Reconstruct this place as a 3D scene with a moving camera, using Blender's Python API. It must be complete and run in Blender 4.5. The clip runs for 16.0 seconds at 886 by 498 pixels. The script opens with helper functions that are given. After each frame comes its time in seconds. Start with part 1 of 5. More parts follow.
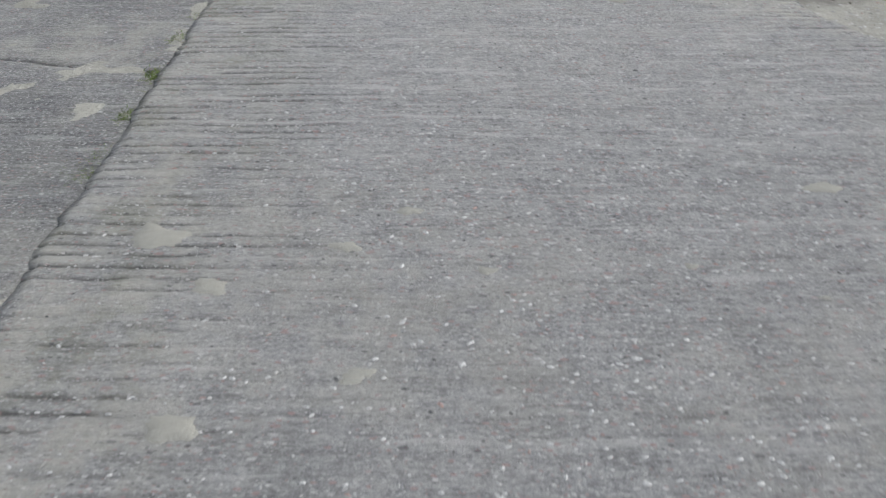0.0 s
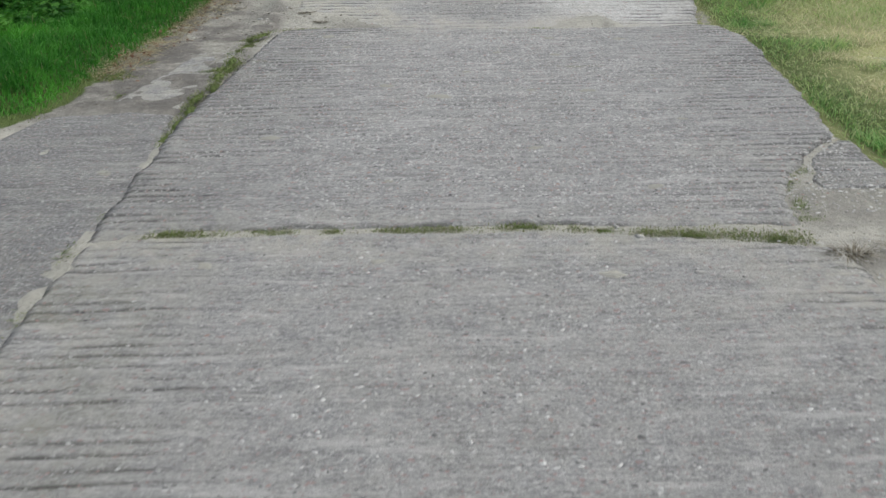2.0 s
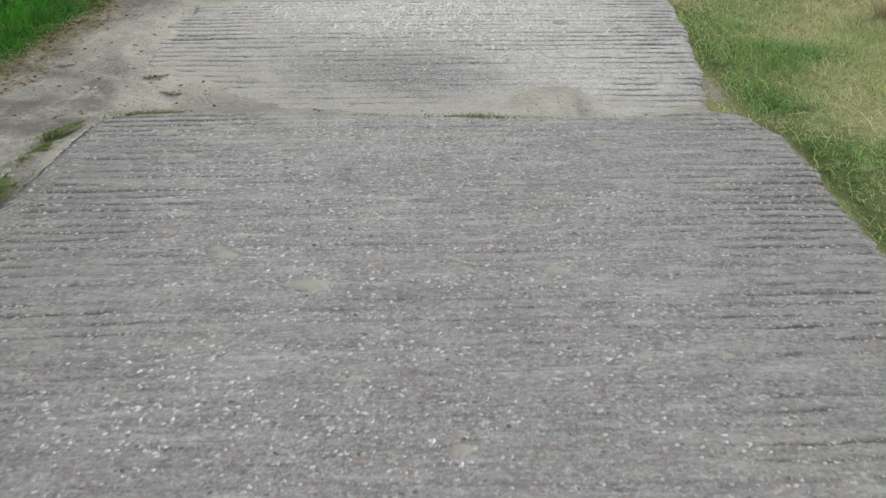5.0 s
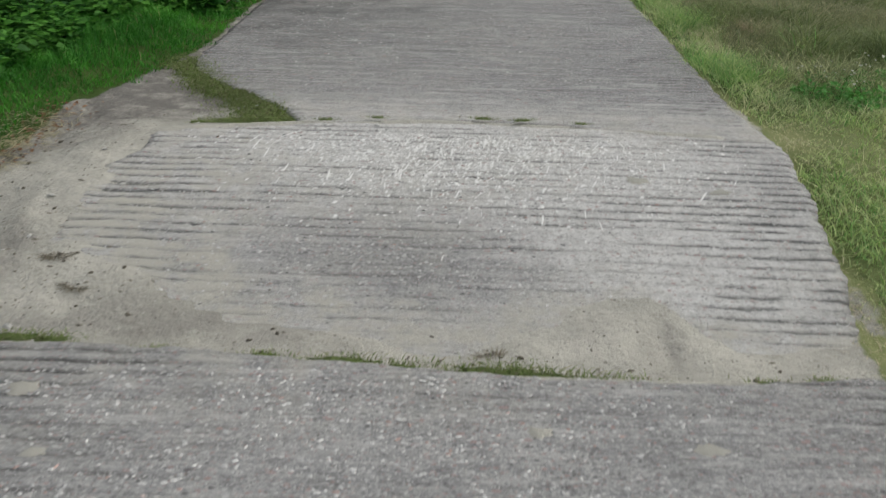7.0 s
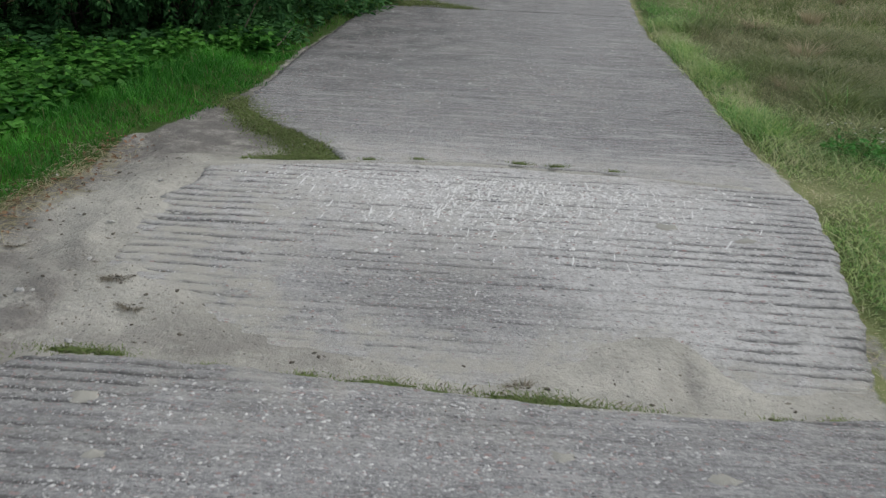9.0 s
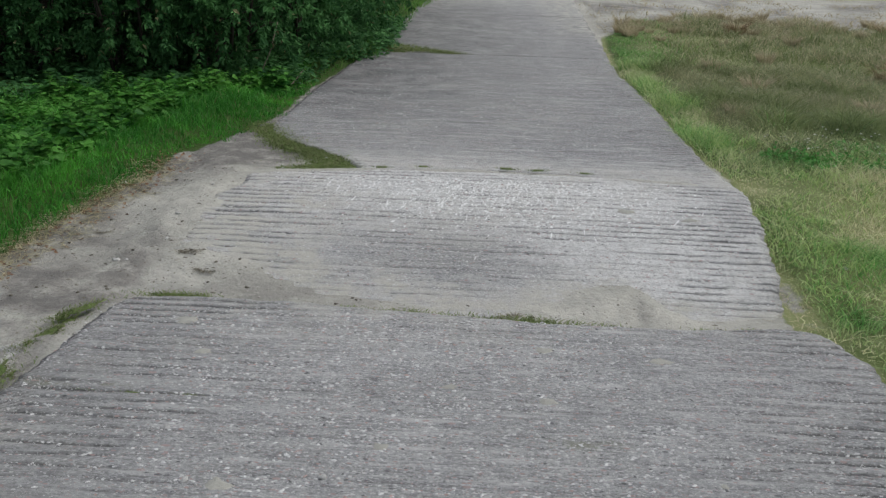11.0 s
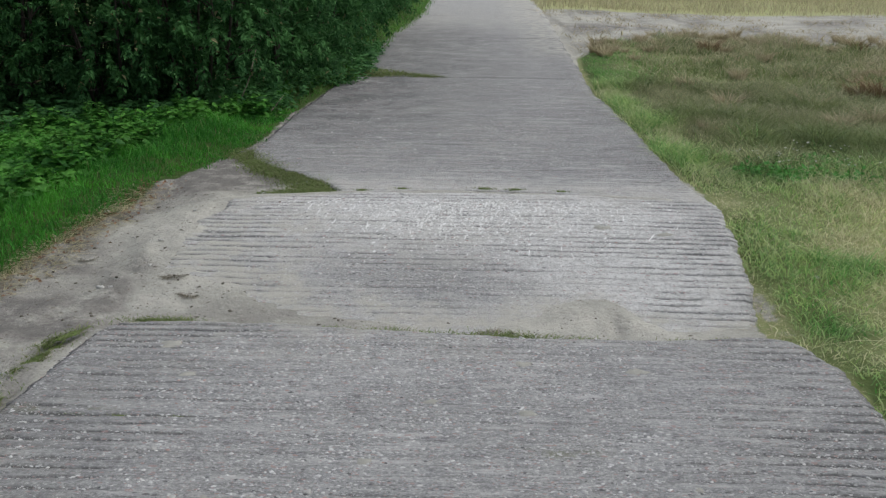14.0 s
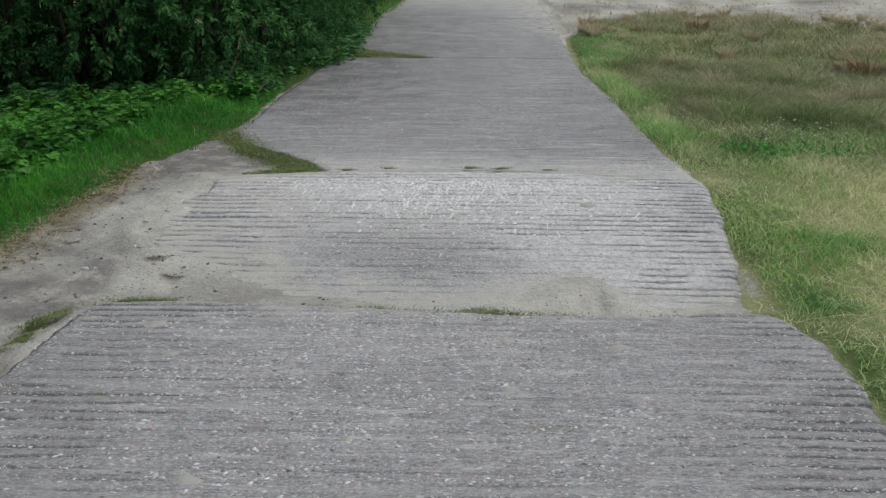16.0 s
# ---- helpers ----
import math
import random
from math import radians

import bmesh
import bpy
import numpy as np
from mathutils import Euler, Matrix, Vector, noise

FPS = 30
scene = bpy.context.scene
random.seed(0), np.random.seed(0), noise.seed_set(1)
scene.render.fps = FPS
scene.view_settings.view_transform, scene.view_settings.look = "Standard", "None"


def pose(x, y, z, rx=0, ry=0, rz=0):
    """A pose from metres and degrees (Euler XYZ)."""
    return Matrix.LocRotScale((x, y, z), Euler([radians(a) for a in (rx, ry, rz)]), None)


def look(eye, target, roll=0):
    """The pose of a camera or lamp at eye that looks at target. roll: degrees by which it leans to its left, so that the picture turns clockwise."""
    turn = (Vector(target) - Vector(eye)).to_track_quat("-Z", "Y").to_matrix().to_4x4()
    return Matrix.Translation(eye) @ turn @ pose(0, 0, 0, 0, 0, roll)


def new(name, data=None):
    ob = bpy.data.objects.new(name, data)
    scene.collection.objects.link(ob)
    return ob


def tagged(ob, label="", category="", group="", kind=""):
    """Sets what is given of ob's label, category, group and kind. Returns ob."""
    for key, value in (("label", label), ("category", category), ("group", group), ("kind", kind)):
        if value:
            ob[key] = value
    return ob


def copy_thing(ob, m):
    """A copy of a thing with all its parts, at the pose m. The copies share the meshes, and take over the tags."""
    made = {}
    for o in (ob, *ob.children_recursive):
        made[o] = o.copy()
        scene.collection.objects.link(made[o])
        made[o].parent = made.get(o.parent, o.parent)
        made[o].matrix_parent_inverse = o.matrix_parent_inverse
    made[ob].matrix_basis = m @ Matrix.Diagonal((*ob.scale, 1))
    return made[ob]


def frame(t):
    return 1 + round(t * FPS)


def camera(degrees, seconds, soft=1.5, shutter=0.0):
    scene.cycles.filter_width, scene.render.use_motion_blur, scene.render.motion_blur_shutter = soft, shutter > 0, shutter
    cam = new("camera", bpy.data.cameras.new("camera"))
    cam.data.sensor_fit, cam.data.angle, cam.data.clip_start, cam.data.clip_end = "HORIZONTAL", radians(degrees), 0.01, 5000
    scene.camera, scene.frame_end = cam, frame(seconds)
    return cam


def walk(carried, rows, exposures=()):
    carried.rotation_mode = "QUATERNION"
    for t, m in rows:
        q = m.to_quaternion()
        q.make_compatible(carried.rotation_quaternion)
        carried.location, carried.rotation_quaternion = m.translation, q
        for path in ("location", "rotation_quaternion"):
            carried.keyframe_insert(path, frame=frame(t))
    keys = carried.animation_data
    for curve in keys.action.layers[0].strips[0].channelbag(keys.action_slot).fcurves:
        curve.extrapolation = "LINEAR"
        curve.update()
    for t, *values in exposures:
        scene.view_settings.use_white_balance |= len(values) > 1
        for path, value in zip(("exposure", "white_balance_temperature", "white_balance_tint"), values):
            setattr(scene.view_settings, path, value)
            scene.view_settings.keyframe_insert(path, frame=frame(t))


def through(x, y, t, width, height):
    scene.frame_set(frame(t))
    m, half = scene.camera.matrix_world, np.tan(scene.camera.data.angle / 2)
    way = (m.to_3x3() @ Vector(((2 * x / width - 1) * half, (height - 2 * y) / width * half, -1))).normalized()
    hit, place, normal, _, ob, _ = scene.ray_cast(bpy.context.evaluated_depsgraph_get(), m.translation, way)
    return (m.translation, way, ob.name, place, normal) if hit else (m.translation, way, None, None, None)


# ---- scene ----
cam = camera(47.7, 16.0, soft=1.3, shutter=0.35)
PATH = [
    (0, (0.097, -0.051, 1.492), (0.097, 1.675, 0.483), 0.4),
    (0.5, (0.126, 0.323, 1.508), (0.105, 2.048, 0.496), 2.5),
    (1, (0.154, 0.754, 1.596), (0.267, 2.485, 0.601), 2.5),
    (1.5, (0.26, 1.183, 1.585), (0.266, 2.983, 0.713), -0.5),
    (2, (0.374, 1.557, 1.643), (0.35, 3.371, 0.801), -1.1),
    (2.5, (0.429, 1.984, 1.663), (0.52, 3.801, 0.833), 0.8),
    (3, (0.505, 2.401, 1.641), (0.583, 4.222, 0.816), -2.1),
    (3.5, (0.588, 2.833, 1.661), (0.573, 4.639, 0.802), -0.4),
    (6, (0.676, 4.829, 1.631), (0.778, 6.616, 0.738), 0.3),
    (6.5, (0.773, 5.366, 1.626), (0.725, 7.172, 0.767), 0.1),
    (7, (0.767, 5.793, 1.662), (0.738, 7.622, 0.853), 1.4),
    (7.5, (0.725, 6.101, 1.712), (0.724, 7.934, 0.912), 3.6),
    (8, (0.785, 6.193, 1.663), (0.579, 8.008, 0.85), 3.7),
    (8.5, (0.822, 5.969, 1.694), (0.576, 7.812, 0.956), 2.3),
    (9, (0.769, 5.591, 1.71), (0.668, 7.45, 0.981), 2.6),
    (9.5, (0.767, 5.222, 1.707), (0.661, 7.113, 1.065), 3.6),
    (10, (0.74, 4.892, 1.718), (0.658, 6.785, 1.078), 2.4),
    (10.8, (0.745, 4.5, 1.719), (0.665, 6.397, 1.09), 1.9),
    (11.6, (0.757, 4.375, 1.72), (0.679, 6.277, 1.103), 1.4),
    (12.5, (0.765, 4.359, 1.72), (0.688, 6.264, 1.114), 1.1),
    (13, (0.761, 4.358, 1.729), (0.694, 6.261, 1.118), 1.0),
    (13.5, (0.765, 4.358, 1.723), (0.705, 6.266, 1.126), 1.2),
    (14, (0.776, 4.358, 1.73), (0.726, 6.271, 1.148), 0.6),
    (14.5, (0.781, 4.361, 1.723), (0.735, 6.269, 1.124), 0.4),
    (15, (0.791, 4.364, 1.721), (0.759, 6.269, 1.113), 0.1),
    (15.5, (0.798, 4.365, 1.717), (0.77, 6.269, 1.105), -0.0),
    (16, (0.811, 4.356, 1.71), (0.777, 6.259, 1.095), 0.3),
]
EXPOSURES = [(0, 0.11, 6400, 6), (2.0, 0.14, 6600, 4.5), (3.5, 0.13, 6650, 4.5), (6.5, 0.05, 6800, 4.5), (8, -0.14, 6700, 5), (9.5, -0.08, 6450, 6), (12.5, 0.0, 6450, 6), (16, 0.0, 6450, 6)]
walk(cam, [(t, look(eye, target, roll)) for t, eye, target, roll in PATH], EXPOSURES)

# ---- light: an overcast summer day ----
world = bpy.data.worlds.new("overcast_sky")
scene.world = world
world.use_nodes = True
wn, wl = world.node_tree.nodes, world.node_tree.links
sky = wn.new("ShaderNodeTexSky")
sky.sky_type, sky.sun_disc = "NISHITA", False
sky.sun_elevation, sky.sun_rotation = radians(55), radians(60)
sky.air_density, sky.dust_density, sky.ozone_density = 1.0, 4.0, 1.0
haze = wn.new("ShaderNodeHueSaturation")
haze.inputs["Saturation"].default_value = 0.55
wl.new(sky.outputs[0], haze.inputs["Color"])
wl.new(haze.outputs[0], wn["Background"].inputs["Color"])
wn["Background"].inputs["Strength"].default_value = 0.13
sun = new("sun", bpy.data.lights.new("sun", "SUN"))
sun.data.energy, sun.data.angle, sun.data.color = 1.1, radians(14), (1.0, 0.98, 0.96)
sun.matrix_world = look((0, 0, 20), (-20 * math.cos(radians(35)) * 0.7, 6, 4))
tagged(sun, "veiled sun behind thin cloud", "sun", kind="structure")


# ---- arithmetic on arrays ----
def lattice(ix, iy, seed):
    n = (ix.astype(np.int64) * 374761393 + iy.astype(np.int64) * 668265263 + seed * 974634533) & 0x7FFFFFFF
    n = ((n ^ (n >> 13)) * 1274126177) & 0x7FFFFFFF
    return ((n ^ (n >> 16)) & 0xFFFF) / 65535.0


def vnoise(x, y, seed=0):
    """Smooth noise from 0 to 1, one bump a unit."""
    x, y = np.asarray(x, float), np.asarray(y, float)
    x, y = np.broadcast_arrays(x, y)
    ix, iy = np.floor(x), np.floor(y)
    fx, fy = x - ix, y - iy
    fx, fy = fx * fx * (3 - 2 * fx), fy * fy * (3 - 2 * fy)
    a, b = lattice(ix, iy, seed), lattice(ix + 1, iy, seed)
    c, d = lattice(ix, iy + 1, seed), lattice(ix + 1, iy + 1, seed)
    return (a * (1 - fx) + b * fx) * (1 - fy) + (c * (1 - fx) + d * fx) * fy


def fbm(x, y, seed=0, octaves=4):
    total, size, norm = 0, 1.0, 0
    for k in range(octaves):
        total, norm = total + size * vnoise(np.asarray(x) * 2 ** k, np.asarray(y) * 2 ** k, seed + 17 * k), norm + size
        size *= 0.5
    return total / norm


def smooth(a, b, x):
    t = np.clip((np.asarray(x, float) - a) / (b - a), 0, 1)
    return t * t * (3 - 2 * t)


def along(y, *pairs):
    """Straight lines from pair to pair (y, value)."""
    return np.interp(y, [p[0] for p in pairs], [p[1] for p in pairs])


# ---- meshes ----
def mesh_of(name, verts, faces, material, attrs=(), shade=False):
    """A mesh from an array of vertices and arrays of faces, each of one corner count."""
    me = bpy.data.meshes.new(name)
    verts = np.asarray(verts, np.float32)
    groups = [np.asarray(f, np.int32) for f in faces if len(f)]
    me.vertices.add(len(verts))
    me.vertices.foreach_set("co", verts.ravel())
    loops = np.concatenate([f.ravel() for f in groups])
    counts = np.concatenate([np.full(len(f), f.shape[1], np.int32) for f in groups])
    me.loops.add(len(loops))
    me.loops.foreach_set("vertex_index", loops)
    me.polygons.add(len(counts))
    me.polygons.foreach_set("loop_start", np.r_[0, np.cumsum(counts)[:-1]].astype(np.int32))
    me.polygons.foreach_set("use_smooth", np.full(len(counts), shade))
    me.update(calc_edges=True)
    for key, values in attrs:
        me.attributes.new(key, "FLOAT", "POINT").data.foreach_set("value", np.asarray(values, np.float32))
    if material:
        me.materials.append(material)
    return me


def put(name, me, parent=None, m=None, label=""):
    ob = new(name, me)
    if m is not None:
        ob.matrix_world = m
    if parent:
        ob.parent = parent
    return tagged(ob, label)


def from_bm(name, bm, material, shade=True):
    me = bpy.data.meshes.new(name)
    bm.to_mesh(me)
    bm.free()
    me.materials.append(material)
    me.polygons.foreach_set("use_smooth", np.full(len(me.polygons), shade))
    return me


# ---- materials ----
class Nodes:
    """Short ways to lay nodes of one material."""

    def __init__(self, name):
        self.mat = bpy.data.materials.new(name)
        self.mat.use_nodes = True
        self.tree = self.mat.node_tree
        self.bsdf = self.tree.nodes["Principled BSDF"]
        self.out = self.tree.nodes["Material Output"]
        self.pos = self.tree.nodes.new("ShaderNodeNewGeometry").outputs["Position"]

    def node(self, kind, **sockets):
        n = self.tree.nodes.new(kind)
        for key, value in sockets.items():
            self.feed(n, key.replace("_", " "), value)
        return n

    def feed(self, n, key, value):
        s = n.inputs[int(key)] if key.isdigit() else n.inputs[key]
        if isinstance(value, bpy.types.NodeSocket):
            self.tree.links.new(value, s)
        else:
            s.default_value = value

    def scaled(self, x, y, z):
        n = self.node("ShaderNodeVectorMath")
        n.operation = "MULTIPLY"
        self.tree.links.new(self.pos, n.inputs[0])
        n.inputs[1].default_value = (x, y, z)
        return n.outputs[0]

    def noise(self, scale, detail=3.0, rough=0.55, vector=None):
        return self.node("ShaderNodeTexNoise", Vector=vector or self.pos, Scale=scale, Detail=detail, Roughness=rough).outputs["Fac"]

    def cells(self, scale, feature="F1", vector=None):
        n = self.node("ShaderNodeTexVoronoi", Vector=vector or self.pos, Scale=scale)
        n.feature = feature
        return n

    def ramp(self, fac, a, b):
        n = self.node("ShaderNodeMapRange", Value=fac)
        n.interpolation_type = "SMOOTHSTEP"
        n.inputs["From Min"].default_value, n.inputs["From Max"].default_value = a, b
        return n.outputs["Result"]

    def math(self, op, a, b=0.0):
        n = self.node("ShaderNodeMath")
        n.operation = op
        self.feed(n, "0", a)
        self.feed(n, "1", b)
        return n.outputs[0]

    def noise_color(self, scale):
        return self.node("ShaderNodeTexNoise", Vector=self.pos, Scale=scale, Detail=2.0).outputs["Color"]

    def math_vector(self, offset, amount):
        n = self.node("ShaderNodeVectorMath")
        n.operation = "MULTIPLY_ADD"
        self.tree.links.new(offset, n.inputs[0])
        n.inputs[1].default_value = (amount, amount, amount)
        self.tree.links.new(self.scaled(0.75, 1.45, 1.0), n.inputs[2])
        return n.outputs[0]

    def attr(self, name):
        n = self.node("ShaderNodeAttribute")
        n.attribute_name = name
        return n.outputs["Fac"]

    def mix(self, fac, a, b, mode="MIX"):
        n = self.node("ShaderNodeMix")
        n.data_type, n.blend_type = "RGBA", mode
        for k, value in ((0, fac), (6, a), (7, b)):
            s = n.inputs[k]
            if isinstance(value, bpy.types.NodeSocket):
                self.tree.links.new(value, s)
            else:
                s.default_value = value if k == 0 else (*value, 1)
        return n.outputs[2]

    def bump(self, height, strength, distance, under=None):
        n = self.node("ShaderNodeBump", Height=height, Strength=strength, Distance=distance)
        if under:
            self.tree.links.new(under, n.inputs["Normal"])
        return n.outputs[0]

    def done(self, color, rough, normal=None, specular=0.3):
        self.feed(self.bsdf, "Base Color", color if isinstance(color, bpy.types.NodeSocket) else (*color, 1))
        self.feed(self.bsdf, "Roughness", rough)
        self.bsdf.inputs["Specular IOR Level"].default_value = specular
        if normal:
            self.feed(self.bsdf, "Normal", normal)
        return self.mat


def concrete():
    """Weathered ribbed concrete: grey paste, bared pebbles, darkened grooves, dust, pale worn patches."""
    n = Nodes("weathered_concrete")
    streak = n.noise(1.0, 5, 0.65, n.scaled(6, 75, 20))
    fine = n.noise(1.0, 5, 0.8, n.scaled(62, 110, 80))
    broad = n.noise(1.6, 4, 0.6)
    mid = n.noise(13, 5, 0.7)
    color = n.mix(broad, (0.225, 0.225, 0.236), (0.33, 0.33, 0.34))
    color = n.mix(n.math("MULTIPLY", n.ramp(mid, 0.4, 0.7), 0.7), color, (0.34, 0.337, 0.335))
    color = n.mix(n.math("MULTIPLY", n.ramp(mid, 0.42, 0.25), 0.6), color, (0.14, 0.139, 0.145))
    color = n.mix(n.math("MULTIPLY", n.ramp(streak, 0.54, 0.64), 0.65), color, (0.085, 0.084, 0.088))
    color = n.mix(n.math("MULTIPLY", n.ramp(streak, 0.44, 0.30), 0.55), color, (0.39, 0.387, 0.385))
    color = n.mix(n.math("MULTIPLY", n.ramp(fine, 0.52, 0.60), 0.75), color, (0.075, 0.074, 0.077))
    color = n.mix(n.math("MULTIPLY", n.ramp(fine, 0.475, 0.39), 0.8), color, (0.58, 0.578, 0.575))
    sweep = n.noise(1.0, 4, 0.6, n.scaled(1.1, 11, 5))
    color = n.mix(n.math("MULTIPLY", n.ramp(sweep, 0.5, 0.72), 0.4), color, (0.40, 0.397, 0.395))
    color = n.mix(n.math("MULTIPLY", n.ramp(sweep, 0.46, 0.28), 0.45), color, (0.13, 0.129, 0.133))
    dash = n.noise(1.0, 5, 0.7, n.scaled(2.6, 19, 8))
    color = n.mix(n.math("MULTIPLY", n.ramp(dash, 0.54, 0.65), 0.75), color, (0.52, 0.517, 0.515))
    color = n.mix(n.math("MULTIPLY", n.ramp(dash, 0.45, 0.33), 0.5), color, (0.12, 0.119, 0.123))
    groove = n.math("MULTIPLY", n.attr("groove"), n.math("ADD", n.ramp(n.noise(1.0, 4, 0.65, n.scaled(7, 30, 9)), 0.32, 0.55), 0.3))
    # darkened paste; on the far slabs this paints in the shrubs' shade
    color = n.mix(n.math("MULTIPLY", n.attr("stain_shade"), n.math("ADD", n.ramp(n.noise(2.5, 5, 0.7), 0.3, 0.65), 0.4)), color, (0.105, 0.107, 0.115))
    # pale wear
    fleck = n.math("ADD", n.noise(9, 5, 0.7), n.math("MULTIPLY", n.noise(1.0, 5, 0.7, n.scaled(48, 17, 20)), 0.8))
    pale = n.math("MULTIPLY", n.attr("pale"), n.ramp(fleck, 0.72, 1.08))
    color = n.mix(n.math("MULTIPLY", n.math("MINIMUM", n.attr("pale"), 1.3), 0.5), color, (0.66, 0.656, 0.645))
    color = n.mix(n.math("MINIMUM", n.math("MULTIPLY", pale, 0.85), 0.9), color, (0.68, 0.675, 0.67))
    pit = n.noise(1.0, 4, 0.75, n.scaled(38, 62, 50))
    color = n.mix(n.math("MULTIPLY", n.math("MINIMUM", n.attr("pale"), 1.0), n.math("MULTIPLY", n.ramp(pit, 0.54, 0.63), 0.55)), color, (0.17, 0.168, 0.17))
    color = n.mix(n.math("MULTIPLY", n.math("MINIMUM", n.attr("pale"), 1.0), n.math("MULTIPLY", n.ramp(pit, 0.42, 0.34), 0.6)), color, (0.80, 0.795, 0.79))
    # grooves coloured near black on top of their modelled depth
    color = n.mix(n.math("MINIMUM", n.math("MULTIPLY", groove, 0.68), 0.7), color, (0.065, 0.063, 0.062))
    # dust
    dust = n.math("MULTIPLY", n.attr("dust"), n.math("ADD", n.ramp(n.noise(6, 6, 0.7), 0.38, 0.62), 0.12))
    dust = n.math("MULTIPLY", n.math("MINIMUM", dust, 0.93), n.math("SUBTRACT", 1.0, n.math("MULTIPLY", n.math("MINIMUM", groove, 1.0), 0.7)))
    sandy = n.mix(n.noise(60, 3), (0.44, 0.427, 0.383), (0.58, 0.565, 0.508))
    color = n.mix(dust, color, sandy)
    # green film
    color = n.mix(n.math("MULTIPLY", n.attr("algae"), n.ramp(n.noise(5, 5, 0.7), 0.45, 0.7)), color, (0.17, 0.175, 0.09))
    # bared pebbles, two sizes, no two alike
    for scale, share, strength in ((130, 0.5, 0.85), (75, 0.66, 0.85), (45, 0.88, 0.75)):
        v = n.cells(scale, vector=n.math_vector(n.noise_color(scale * 0.7), 0.5 / scale))
        pick = n.node("ShaderNodeSeparateColor", Color=v.outputs["Color"])
        size = n.math("MULTIPLY", pick.outputs[2], 0.42)
        stone = n.math("MULTIPLY", n.ramp(n.math("SUBTRACT", v.outputs["Distance"], size), 0.10, 0.0), n.ramp(pick.outputs[0], share, share + 0.02))
        tone = n.mix(pick.outputs[1], (0.28, 0.278, 0.28), (0.70, 0.695, 0.69))
        tone = n.mix(n.ramp(pick.outputs[2], 0.90, 0.91), tone, (0.40, 0.29, 0.28))
        tone = n.mix(n.ramp(pick.outputs[1], 0.10, 0.08), tone, (0.12, 0.12, 0.125))
        color = n.mix(n.math("MULTIPLY", n.math("MULTIPLY", stone, strength), n.math("SUBTRACT", 1.0, n.math("MULTIPLY", dust, 0.8))), color, tone)
    nb = n.bump(n.noise(1.0, 5, 0.7, n.scaled(16, 85, 30)), 0.8, 0.008)
    nb = n.bump(n.noise(80, 5, 0.75), 0.9, 0.012, nb)
    return n.done(color, 0.86, nb, 0.25)


def soil():
    """The ground sheet: grey-brown trodden sand, dark soil and dry mat under the grass."""
    n = Nodes("sandy_soil")
    sand = n.mix(n.ramp(n.noise(2.2, 5, 0.65), 0.3, 0.7), (0.37, 0.36, 0.325), (0.52, 0.505, 0.455))
    sand = n.mix(n.math("MULTIPLY", n.ramp(n.noise(9, 6, 0.75), 0.54, 0.70), 0.4), sand, (0.22, 0.207, 0.18))
    v = n.cells(60)
    pick = n.node("ShaderNodeSeparateColor", Color=v.outputs["Color"])
    grit = n.math("MULTIPLY", n.ramp(v.outputs["Distance"], 0.36, 0.25), n.ramp(pick.outputs[0], 0.8, 0.85))
    sand = n.mix(grit, sand, n.mix(pick.outputs[1], (0.12, 0.11, 0.10), (0.55, 0.53, 0.5)))
    sand = n.mix(n.math("MULTIPLY", n.ramp(n.noise(34, 5, 0.75), 0.56, 0.68), 0.4), sand, (0.17, 0.158, 0.138))
    sand = n.mix(n.math("MULTIPLY", n.ramp(n.noise(22, 5, 0.75), 0.47, 0.36), 0.55), sand, (0.53, 0.52, 0.475))
    damp = n.math("MULTIPLY", n.attr("dark"), n.ramp(n.noise(5, 6, 0.72), 0.26, 0.58))
    sand = n.mix(n.math("MULTIPLY", damp, 0.92), sand, (0.165, 0.155, 0.148))
    mat = n.mix(n.noise(25, 4, 0.7), (0.03, 0.062, 0.014), (0.075, 0.125, 0.03))
    dry = n.mix(n.noise(18, 5, 0.7), (0.31, 0.34, 0.145), (0.50, 0.49, 0.27))
    mat = n.mix(n.attr("dry"), mat, dry)
    color = n.mix(n.ramp(n.math("ADD", n.attr("sand"), n.math("MULTIPLY", n.math("SUBTRACT", n.noise(14, 4, 0.65), 0.5), 0.8)), 0.35, 0.65), mat, sand)
    nb = n.bump(n.noise(9, 6, 0.78), 0.9, 0.035)
    nb = n.bump(n.noise(90, 4, 0.7), 0.6, 0.006, nb)
    return n.done(color, 0.93, nb, 0.15)


def leafy(name, dark, light, straw=(0.42, 0.36, 0.20), through=0.35, gloss=0.42, sheen=0.3, clump_tone=None):
    """Leaves and blades: tone by island, straw by the attribute dry, light passing through."""
    n = Nodes(name)
    island = n.node("ShaderNodeNewGeometry").outputs["Random Per Island"]
    color = n.mix(island, dark, light)
    color = n.mix(n.math("MULTIPLY", n.ramp(n.noise(2.2, 4), 0.35, 0.65), 0.3), color, tuple(0.55 * c for c in dark))
    # noise clumps mixed towards a brighter green
    if clump_tone:
        color = n.mix(n.math("MULTIPLY", n.ramp(n.noise(1.9, 4, 0.65), 0.48, 0.64), 0.6), color, clump_tone)
    color = n.mix(n.attr("dry"), color, n.mix(island, tuple(0.6 * c for c in straw), straw))
    n.done(color, gloss + 0.15, None, sheen)
    if through:
        t = n.node("ShaderNodeBsdfTranslucent", Color=color)
        m = n.node("ShaderNodeMixShader", Fac=through)
        n.tree.links.new(n.bsdf.outputs[0], m.inputs[1])
        n.tree.links.new(t.outputs[0], m.inputs[2])
        n.tree.links.new(m.outputs[0], n.out.inputs["Surface"])
    return n.mat


